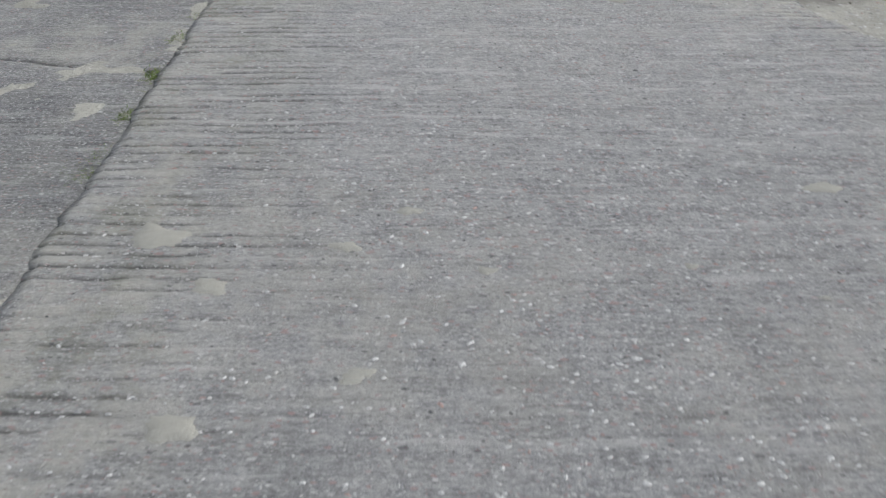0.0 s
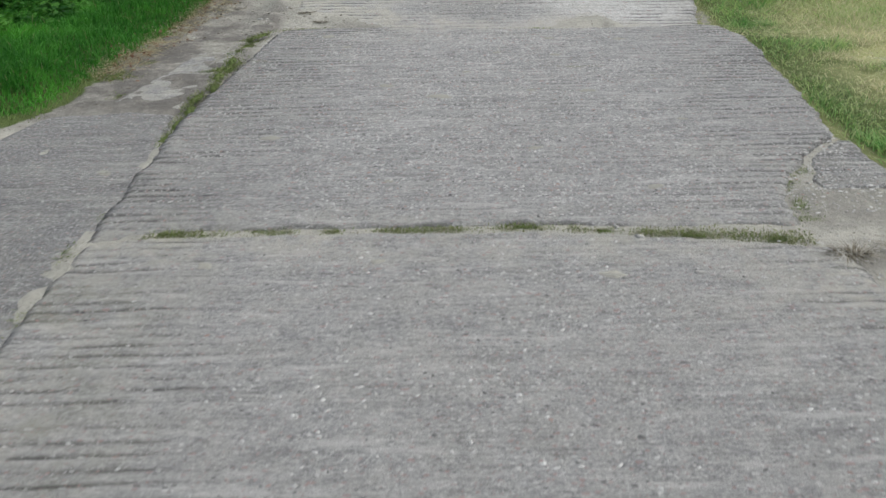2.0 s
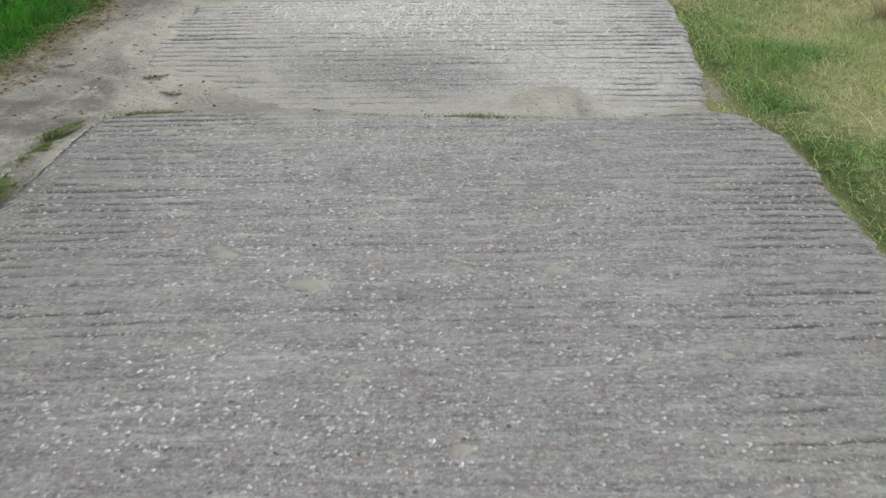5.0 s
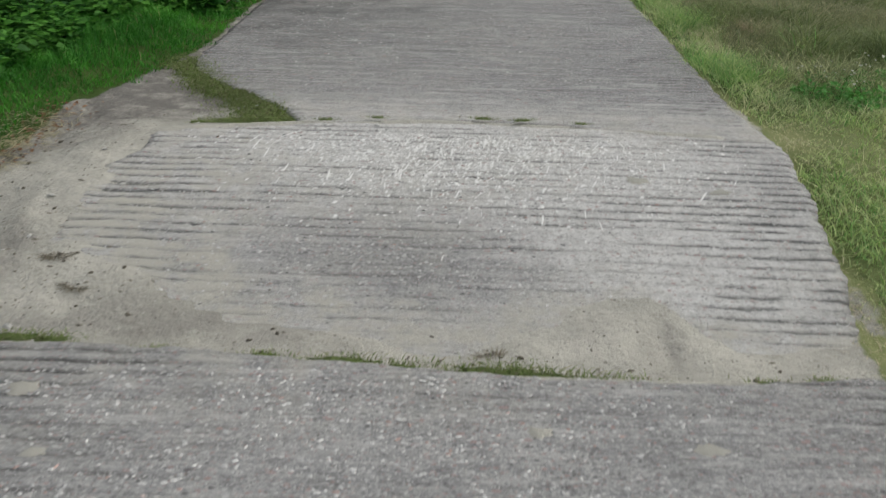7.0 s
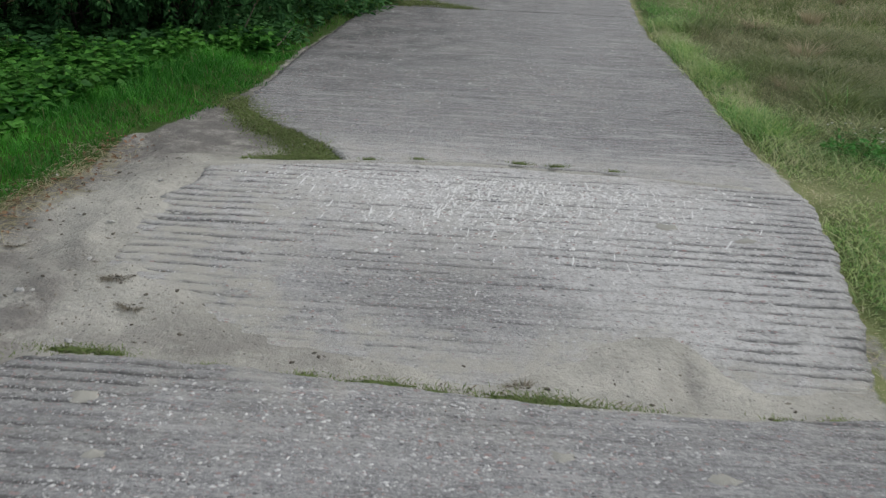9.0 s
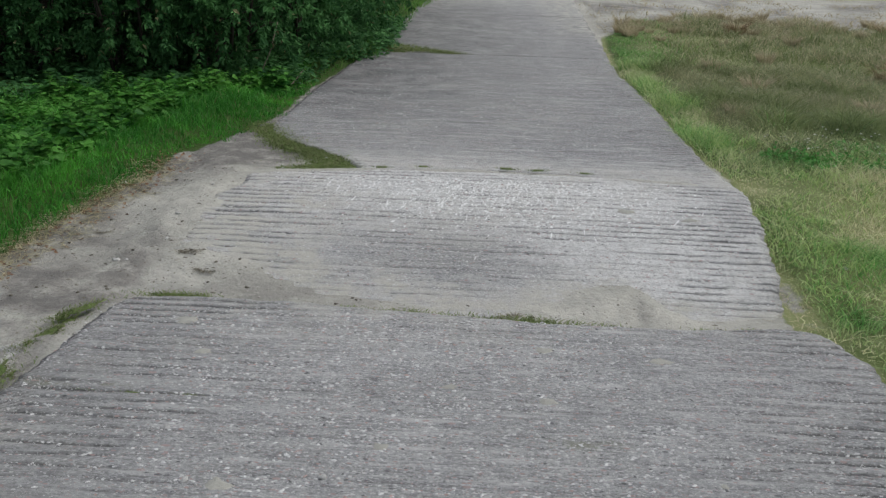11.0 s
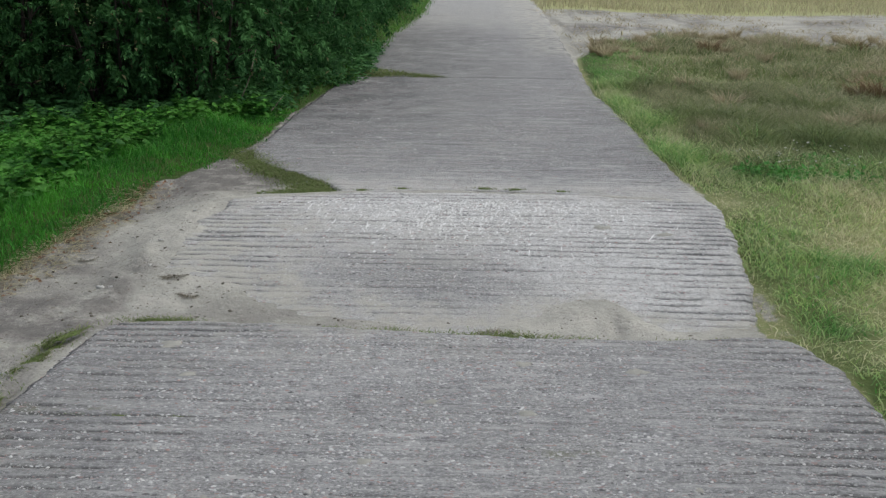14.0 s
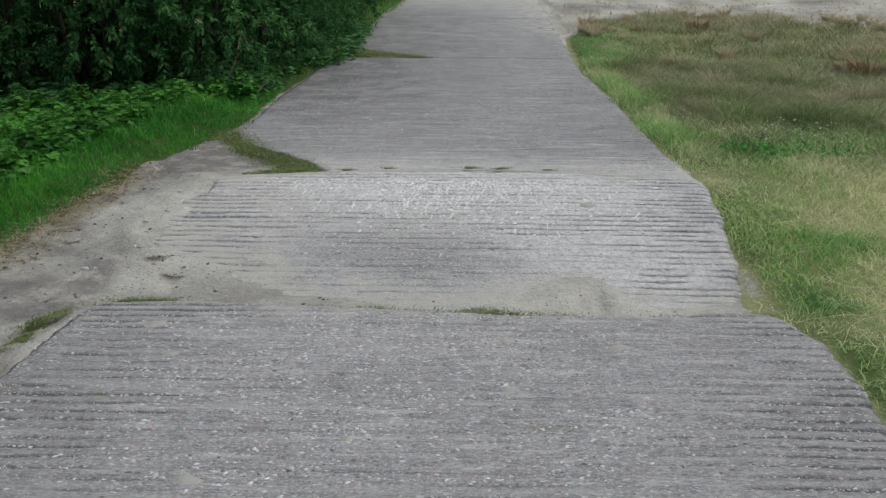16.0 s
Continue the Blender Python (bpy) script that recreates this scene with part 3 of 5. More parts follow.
def dust_hump(x, y):
    return 0.45 * smooth(0.6, 0.0, y - 10.7) + 0.12 * smooth(0.5, 0.7, fbm(x * 0.9, y * 0.7, 74)) + 0.02


algae_near = lambda x, y: 0.30 * smooth(-0.3, -0.8, x)
build_slab("slab", flat(-1.0), flat(2.22), flat(-5.0), flat(-0.2), (0.08, 0.03), 100, dust_near, none)
# near slab, a little darker towards its near end
build_slab("slab", flat(-1.0), lines((-1, 2.22), (3.9, 2.22), (4.3, 1.95), (4.6, 1.8), (5, 1.75)), flat(-0.17), lines((-1, 4.90), (-0.7, 4.97), (0.2, 4.98), (0.65, 4.99), (1.2, 4.92), (1.6, 4.84), (2.2, 4.7)),
           (0.035, 0.005), 110, dust_near, lambda x, y: 0.25 + 0 * x, 0.5, algae=algae_near, stain_shade=lambda x, y: 0.22 * smooth(3.6, 1.8, y), pitch=0.058)
# middle slab, darker towards its left and right edges
build_slab("slab", lines((5, -1.0), (6.6, -1.0), (7.0, -0.97), (7.6, -0.9), (8.2, -0.84), (8.4, -0.78), (8.5, -0.7)),
           lines((5.0, 1.66), (5.3, 1.69), (5.55, 1.78), (5.8, 1.94), (6.06, 2.16), (6.5, 2.21), (7.3, 2.24), (7.8, 2.27), (8.15, 2.27), (8.32, 2.23), (8.4, 2.17)),
           lines((-1, 4.95), (-0.7, 5.02), (0.2, 5.03), (0.65, 5.05), (1.2, 4.99), (1.7, 5.02)),
           lines((-0.95, 8.25), (-0.77, 8.44), (-0.5, 8.50), (0.15, 8.45), (0.65, 8.40), (1.1, 8.345), (1.6, 8.36), (2.0, 8.42), (2.25, 8.36)),
           (0.035, 0.005), 120, dust_middle, lambda x, y: 0.2 + 0 * x, 0.72, stain_shade=lambda x, y: 0.3 * smooth(0.1, -0.8, x) + 0.15 * smooth(1.6, 2.2, x),
           algae=lambda x, y: 1.4 * np.exp(-((y - 7.565 - 0.02 * fbm(x * 6, 0.4, 78)) / 0.022) ** 2) * smooth(-0.25, -0.55, x) + 1.2 * np.exp(-((y - 7.33) / 0.03) ** 2) * smooth(0.85, 0.95, x) * smooth(1.3, 1.15, x))
build_slab("slab", lines((8.4, -0.86), (10.3, -0.82), (10.5, -0.72)), lines((8.4, 2.02), (8.8, 2.13), (9.25, 2.2), (9.75, 2.26), (10.2, 2.30), (10.6, 2.33)), flat(8.48),
           lambda x: hump_joint(x) - 0.01, (0.035, 0.005), 130, dust_tilted, pale_tilted, 1.05, bare=0.9, pitch=0.070, stain_shade=lambda x, y: 0.12 * worn_grey(x, y), crown=lambda x, y: 0.20 * smooth(9.2, 9.9, y) * smooth(-0.6, 0.2, x))
# humped slab, darker past its joint; shrub shade painted in towards the left
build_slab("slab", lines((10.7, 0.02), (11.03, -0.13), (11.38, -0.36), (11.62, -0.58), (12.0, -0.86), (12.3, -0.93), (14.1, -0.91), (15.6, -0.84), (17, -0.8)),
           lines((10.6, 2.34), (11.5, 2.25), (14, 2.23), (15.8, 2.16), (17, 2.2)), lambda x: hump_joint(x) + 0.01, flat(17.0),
           (0.04, 0.016), 140, dust_hump, lambda x, y: 0.05 + 0.5 * smooth(11.5, 10.7, y), 0.45, stain_shade=lambda x, y: 0.15 * smooth(11.2, 12.0, y) + 0.6 * smooth(1.6, -0.6, x) * smooth(12, 14, y))
# far slabs, darker grey, with the shrubs' shade painted in more leftwards
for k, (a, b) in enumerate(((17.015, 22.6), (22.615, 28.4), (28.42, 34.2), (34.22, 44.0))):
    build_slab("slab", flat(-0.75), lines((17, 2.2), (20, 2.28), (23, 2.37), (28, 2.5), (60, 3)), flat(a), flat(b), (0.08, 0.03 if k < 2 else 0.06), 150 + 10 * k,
               lambda x, y: 0.04 + 0.3 * smooth(22, 28, y) + 0.7 * smooth(1.3, 2.3, x) * smooth(18.5, 21, y), lambda x, y: 0.15 + 0 * x, 0.4, stain_shade=lambda x, y: (0.45 + 0.45 * smooth(1.6, 0.0, x)) * smooth(28, 22, y))
# the strip of older slabs beside the track
side_dust = lambda x, y: 0.12 + 0.3 * smooth(0.4, 0.7, fbm(x, y, 75))
build_slab("side_slab", flat(-2.05), flat(-0.96), flat(-1.0), lines((-2.1, 3.9), (-1.4, 3.72), (-1.0, 3.66)), (0.04, 0.012), 200, side_dust, none, 0.55, 0.018, stain_shade=lambda x, y: 0.25 + 0 * x)
build_slab("side_slab", lines((3.7, -2.06), (6.1, -1.98), (6.6, -1.72)), lines((3.7, -0.96), (5.6, -0.97), (6.2, -1.04), (6.6, -1.09)), lines((-2.1, 3.905), (-1.4, 3.725), (-1.0, 3.665)),
           lines((-2.0, 6.15), (-1.7, 6.55), (-1.3, 6.62), (-1.0, 6.55)), (0.04, 0.012), 210, side_dust, none, 0.25, 0.016, stain_shade=lambda x, y: 0.2 + 0 * x)
build_slab("side_slab", lines((6.6, -1.55), (7.2, -1.45), (7.6, -1.36), (8.0, -1.3)), lines((6.6, -1.10), (7.2, -1.07), (7.6, -1.02), (8.0, -1.0)), flat(6.70), lines((-1.6, 7.7), (-1.2, 7.98), (-1.0, 8.02)), (0.04, 0.012), 220, lambda x, y: 0.55 + 0 * x, none, 0.1, 0.034)
# the corner that broke away
build_slab("broken_corner", lines((5.3, 1.95), (5.45, 1.86), (5.72, 1.93), (6.0, 2.15)), lines((5.3, 2.2), (5.6, 2.24), (6.0, 2.21)), flat(5.38), flat(5.99), (0.03, 0.010), 230, lambda x, y: 0.25 + 0 * x, none, 1.3, 0.006,
           label="broken corner piece of ribbed concrete")


def surface(x, y):
    """The level that lies open: slab or ground."""
    on = (x > -0.95) & (x < 2.15)
    return np.where(on, np.maximum(road_top(y) - 0.004, land(x, y)), land(x, y))


# ---- blades and leaves ----
def blade_mesh(name, pos, height, width, material, dry, lean=0.5, seed=0, up=None):
    """Blades of grass: two bent stretches and a tip each. lean: how far the tip leans, in heights."""
    rng = np.random.default_rng(seed)
    n = len(pos)
    a, b = rng.uniform(0, 2 * np.pi, n), rng.uniform(0, 2 * np.pi, n)
    out = np.stack([np.cos(a), np.sin(a), 0 * a], -1)
    side = np.stack([-np.sin(b), np.cos(b), 0 * b], -1) * (width * 0.5)[:, None]
    tilt = (lean * rng.uniform(0.2, 1.5, n) * height)[:, None] * out
    rise = np.sqrt(np.clip(1 - (lean * 0.5) ** 2, 0.1, 1)) * height * rng.uniform(0.7, 1.0, n)
    z = np.zeros((n, 3))
    z[:, 2] = rise
    p1 = pos + 0.35 * tilt + 0.62 * z
    p2 = pos + tilt + z * rng.uniform(0.75, 1.05, (n, 1))
    v = np.stack([pos - side, pos + side, p1 + 0.8 * side, p1 - 0.8 * side, p2], 1).reshape(-1, 3)
    i = (np.arange(n) * 5)[:, None]
    return mesh_of(name, v, [i + np.array([0, 1, 2, 3]), i + np.array([3, 2, 4])], material, (("dry", np.repeat(dry, 5)),))


def leaf_mesh(name, pos, way, size, broad, material, seed=0, dry=None, droop=0.25):
    """Pointed leaves, folded along the midrib: way is the direction of each one's tip."""
    rng = np.random.default_rng(seed)
    n = len(pos)
    way = way / np.linalg.norm(way, axis=1, keepdims=True)
    ref = np.stack([rng.normal(0, 0.35, n), rng.normal(0, 0.35, n), np.ones(n)], -1)
    side = np.cross(way, ref)
    side /= np.linalg.norm(side, axis=1, keepdims=True) + 1e-9
    nor = np.cross(side, way)
    s = size[:, None]
    w = side * s * broad * 0.5
    a, c = pos, pos + way * s - nor * s * droop
    m1, m2 = pos + way * s * 0.33 - nor * s * 0.04, pos + way * s * 0.68 - nor * s * droop * 0.45
    lift = nor * s * 0.09
    v = np.stack([a, m1 - w + lift, m1, m1 + w + lift, m2 - 0.8 * w + 0.6 * lift, m2, m2 + 0.8 * w + 0.6 * lift, c], 1).reshape(-1, 3)
    i = (np.arange(n) * 8)[:, None]
    dry = np.zeros(n) if dry is None else dry
    return mesh_of(name, v, [i + np.array([1, 2, 5, 4]), i + np.array([2, 3, 6, 5]), i + np.array([0, 2, 1]), i + np.array([0, 3, 2]), i + np.array([4, 5, 7]), i + np.array([5, 6, 7])],
                   material, (("dry", np.repeat(dry, 8)),))


def small_leaf_mesh(name, pos, way, size, broad, material, seed=0, dry=None):
    """Small pointed leaves of two halves, folded along the midrib."""
    rng = np.random.default_rng(seed)
    n = len(pos)
    way = way / np.linalg.norm(way, axis=1, keepdims=True)
    side = np.cross(way, np.stack([rng.normal(0, 0.4, n), rng.normal(0, 0.4, n), np.ones(n)], -1))
    side /= np.linalg.norm(side, axis=1, keepdims=True) + 1e-9
    nor = np.cross(side, way)
    s = size[:, None]
    mid = pos + way * s * 0.42 + nor * s * 0.08
    w = side * s * broad * 0.5
    v = np.stack([pos, mid - w, pos + way * s - nor * s * 0.18, mid + w], 1).reshape(-1, 3)
    i = (np.arange(n) * 4)[:, None]
    dry = np.zeros(n) if dry is None else dry
    return mesh_of(name, v, [i + np.array([0, 2, 1]), i + np.array([0, 3, 2])], material, (("dry", np.repeat(dry, 4)),))


def tube(bm, points, radii, sides=6):
    """A tapered stem through the points."""
    rings = []
    for k, p in enumerate(points):
        d = (Vector(points[min(k + 1, len(points) - 1)]) - Vector(points[max(k - 1, 0)])).normalized()
        q = d.to_track_quat("Z", "Y")
        rings.append([bm.verts.new(Vector(p) + q @ Vector((radii[k] * math.cos(2 * math.pi * s / sides), radii[k] * math.sin(2 * math.pi * s / sides), 0))) for s in range(sides)])
    for r0, r1 in zip(rings, rings[1:]):
        for s in range(sides):
            bm.faces.new((r0[s], r0[(s + 1) % sides], r1[(s + 1) % sides], r1[s]))
    bm.faces.new(rings[0][::-1])
    bm.faces.new(rings[-1])


def scatter(n, x0, x1, y0, y1, seed, keep):
    rng = np.random.default_rng(seed)
    x, y = rng.uniform(x0, x1, n), rng.uniform(y0, y1, n)
    k = rng.uniform(0, 1, n) < keep(x, y)
    return x[k], y[k]


def grass(name, label, x, y, height, width, material, dry, lean, seed, category="grass"):
    pos = np.stack([x, y, land(x, y) - 0.008], -1)
    tagged(put(name, blade_mesh(name, pos, height, width, material, dry, lean, seed)), label, category, kind="stuff")


def build_grass():
    rng = np.random.default_rng(5)
    # the lush verge
    deep = lambda x, y: edge_left(y) - x + 0.16 * (fbm(x * 3, y * 3, 5) - 0.5) + 0.16 * (fbm(x * 9, y * 9, 7) - 0.5)
    x, y = scatter(230000, -4.6, -0.2, 5.2, 17.5, 1, lambda x, y: smooth(-0.06, 0.06, deep(x, y)) * smooth(2.6, 1.6, deep(x, y)) * (0.35 + fbm(x * 2, y * 2, 81)) * (1 - 0.9 * smooth(0.3, 0.7, y - weed_rim(x))))
    d = deep(x, y)
    h = (0.045 + 0.085 * smooth(0, 0.6, d)) * (0.6 + 0.9 * fbm(x * 2.2, y * 2.2, 82)) * rng.uniform(0.6, 1.3, len(x))
    dry = np.clip(0.6 * smooth(0.07, 0.0, d) * smooth(10.8, 10.0, y) + (rng.uniform(0, 1, len(x)) < 0.012) * 0.7, 0, 1)
    grass("verge_grass", "lush dark green grass along the sandy margin", x, y, h, rng.uniform(0.004, 0.008, len(x)), VERGE, dry, 0.65, 2)
    x, y = scatter(26000, -4.6, -2.0, -1.5, 5.4, 3, lambda x, y: smooth(0.0, 0.2, deep(x, y)) * smooth(-4.6, -3.2, x) * smooth(-1.5, 1.5, y))
    grass("verge_grass", "lush dark green grass beside the old side slabs", x, y, rng.uniform(0.08, 0.2, len(x)), rng.uniform(0.005, 0.009, len(x)), VERGE, rng.uniform(0, 0.2, len(x)), 0.6, 4)
    # fringe under the shrubs by the far road
    x, y = scatter(16000, -1.6, 0.4, 15.0, 34, 5, lambda x, y: smooth(0.0, 0.3, deep(x, y)))
    grass("fringe_grass", "dull green grass creeping on to the slabs under the shrubs", x, y, rng.uniform(0.06, 0.22, len(x)), rng.uniform(0.007, 0.013, len(x)), VERGE, rng.uniform(0, 0.5, len(x)), 0.7, 6)
    # the meadow: green along the slabs, paler beyond, olive and brown further off
    out = lambda x, y: x - edge_right(y) + 0.12 * (fbm(x * 4, y * 4, 6) - 0.5)
    x, y = scatter(230000, 2.1, 6.4, 3.0, 16.5, 7, lambda x, y: smooth(-0.02, 0.10, out(x, y)) * (0.35 + fbm(x * 2.2, y * 2.2, 83)) * smooth(6.4, 4.2, x) ** 0.5 * smooth(3.0, 4.5, y) * (1 - 0.85 * smooth(0.3, 0.7, sand_amount(x, y)) * (x > edge_right(y) + 0.05)))
    o = out(x, y)
    patch = fbm(x * 1.1, y * 1.1, 84)
    straw = smooth(0.36, 0.60, patch)
    pale = smooth(0.25, 0.85, o + 0.8 * (patch - 0.5))
    clump = smooth(0.50, 0.62, fbm(x * 1.9, y * 1.9, 94) + 0.10 * smooth(0.5, 0.1, o) - 0.12 * smooth(0.4, 1.2, o))
    dry = np.clip((0.26 + 0.34 * straw + 0.24 * pale + 0.5 * smooth(0.07, 0.0, o)) * (1 - 0.85 * clump) + 0.9 * (fbm(x * 4.5, y * 4.5, 97, 3) - 0.5) + rng.normal(0, 0.34, len(x)) * (1 - 0.5 * clump), 0, 1)
    dry = np.clip(dry * (1 - 0.85 * lush(x, y)) + 0.75 * withered(x, y), 0, 1)
    h = (1 - 0.55 * withered(x, y)) * (1 + 0.15 * lush(x, y)) * (1 - 0.25 * smooth(11.0, 10.0, y)) * (0.054 + 0.06 * smooth(0.1, 1.4, o) + 0.06 * smooth(10.5, 13, y)) * (0.25 + 1.3 * fbm(x * 2.6, y * 2.6, 85, 3) ** 1.3 + 0.45 * clump) * rng.uniform(0.6, 1.7, len(x))
    w = rng.uniform(0.004, 0.008, len(x))
    # the shadowy hollow takes the duller, darker grass colour
    dull = (y + 2.2 * (fbm(x * 0.8, y * 0.8, 91) - 0.5) + rng.normal(0, 0.7, len(x)) - 1.5 * lush(x, y) * (y > 11.8) > 12.2 - 3.0 * lush(x, y) * (y > 11.8)) & (o + 0.5 * (patch - 0.5) > 0.45)
    deepgreen = ~dull & (rng.uniform(0, 1, len(x)) < 0.08 + 0.85 * lush(x, y) + 0.25 * clump)
    dry = np.where(dull, 0.6 * dry, dry)
    for k, (mask, mat, words) in enumerate(((~dull & ~deepgreen, MEADOW, "patchy green and straw-coloured meadow grass beside the road"), (deepgreen, FRESH, "fresh green clumps of grass in the meadow"), (dull, FARGRASS, "long dull olive meadow grass"))):
        grass("meadow_grass", words, x[mask], y[mask], h[mask], w[mask], mat, dry[mask], 1.15, 8 + 20 * k)
    x, y = scatter(190000, 2.1, 15.0, 12.0, 25.0, 9, lambda x, y: smooth(0.0, 0.2, out(x, y)) * smooth(0.75, 0.2, sand_amount(x, y)) * np.where(y > 16, 1, smooth(4.0, 6.0, x)) * (0.3 + 1.2 * fbm(x * 1.4, y * 1.4, 86)))
    o = out(x, y) + 0.5 * (fbm(x * 1.3, y * 1.3, 92) - 0.5)
    dry = np.clip(0.30 + 0.7 * (fbm(x * 0.8, y * 0.7, 87) - 0.5) + 0.9 * (fbm(x * 3.1, y * 2.4, 96, 3) - 0.5) + 0.2 * smooth(18, 22, y) + rng.normal(0, 0.36, len(x)), 0, 1)
    h = (0.06 + 0.11 * smooth(0.3, 2.0, o)) * rng.uniform(0.5, 1.7, len(x)) * (0.2 + 2.0 * fbm(x * 2.1, y * 2.1, 88, 3) ** 2) * (1 - 0.5 * sand_amount(x, y))
    w = rng.uniform(0.007, 0.013, len(x))
    strip = o + rng.normal(0, 0.25, len(x)) < 0.7
    grass("meadow_grass", "fresh green strip of grass along the far slabs", x[strip], y[strip], h[strip], w[strip], FRESH, 0.35 * dry[strip], 0.8, 10)
    grass("meadow_grass", "long dull olive and brown meadow grass further off", x[~strip], y[~strip], h[~strip], w[~strip], FARGRASS, dry[~strip], 1.0, 11)
    # thin rough grass all round
    x, y = scatter(80000, -13.0, 17.0, -12.0, 34.0, 17, lambda x, y: np.where(x < 0, smooth(0.1, 0.5, deep(x, y)) * np.where((y > 5.2) & (y < 15) & (x > -4.4), 0.0, 1.0), smooth(0.1, 0.5, out(x, y)) * np.where((y > 4) & (y < 15.5) & (x < 5.2), 0.0, 1.0) * np.where((y > 15.5) & (x > 2), 0.0, 1.0)) * (0.4 + 0.6 * fbm(x, y, 93)))
    grass("rough_grass", "thin rough grass on the open ground around the road", x, y, rng.uniform(0.06, 0.2, len(x)), rng.uniform(0.008, 0.016, len(x)), FARGRASS, np.where(x < 0, 0.1, 0.45) + rng.uniform(0, 0.3, len(x)), 0.9, 18)
    x, y = scatter(60000, 2.5, 22.0, 21.0, 42.0, 11, lambda x, y: smooth(30.5, 33, y) * (0.2 + fbm(x, y, 89)))
    grass("straw_grass", "pale straw grass beyond the sandy bank", x, y, rng.uniform(0.1, 0.35, len(x)), rng.uniform(0.009, 0.016, len(x)), FARGRASS, rng.uniform(0.6, 1.0, len(x)), 0.6, 12)
    x, y = scatter(9000, 2.4, 13.0, 18.5, 31.0, 21, lambda x, y: smooth(0.4, 0.8, sand_amount(x, y)) * smooth(0.42, 0.62, fbm(x * 1.5, y * 1.1, 99) + 0.12 * smooth(4.0, 0.5, y - bank_rim(x))))
    grass("dead_stalks", "grey-brown stalks and debris strewn on the open sand", x, y, rng.uniform(0.05, 0.22, len(x)), rng.uniform(0.008, 0.018, len(x)), DRYMAT, rng.uniform(0.0, 0.7, len(x)), 1.6, 22)
    # dead stalks lying along the margins
    x, y = scatter(26000, -2.1, -1.2, 7.4, 10.8, 13, lambda x, y: smooth(0.18, 0.0, np.abs(deep(x, y) + 0.02)) * smooth(0.35, 0.6, fbm(x * 3, y * 3, 90) + 0.1))
    grass("dead_stalks", "brown dead stalks trodden flat at the verge's rim", x, y, rng.uniform(0.04, 0.08, len(x)), rng.uniform(0.004, 0.008, len(x)), FARGRASS, rng.uniform(0.7, 1.0, len(x)), 2.6, 14)
    x, y = scatter(14000, 2.3, 8.5, 4.5, 19.0, 19, lambda x, y: smooth(0.05, 0.4, out(x, y)) * smooth(0.42, 0.6, fbm(x * 1.4, y * 1.4, 95) + 0.06))
    grass("dead_stalks", "long bleached grass stalks lying in the meadow", x, y, rng.uniform(0.05, 0.2, len(x)), rng.uniform(0.003, 0.006, len(x)), MEADOW, rng.uniform(0.6, 1, len(x)), 2.0, 20)
    x, y = scatter(50000, 2.0, 2.8, 4.3, 19.0, 15, lambda x, y: np.clip(smooth(0.08, 0.0, np.abs(out(x, y) - 0.01)) + withered(x, y), 0, 1))
    grass("dead_stalks", "straw-coloured dead stalks along the slab edges", x, y, rng.uniform(0.02, 0.05, len(x)), rng.uniform(0.003, 0.006, len(x)), DRYMAT, rng.uniform(0.3, 1, len(x)), 2.2, 16)


build_grass()


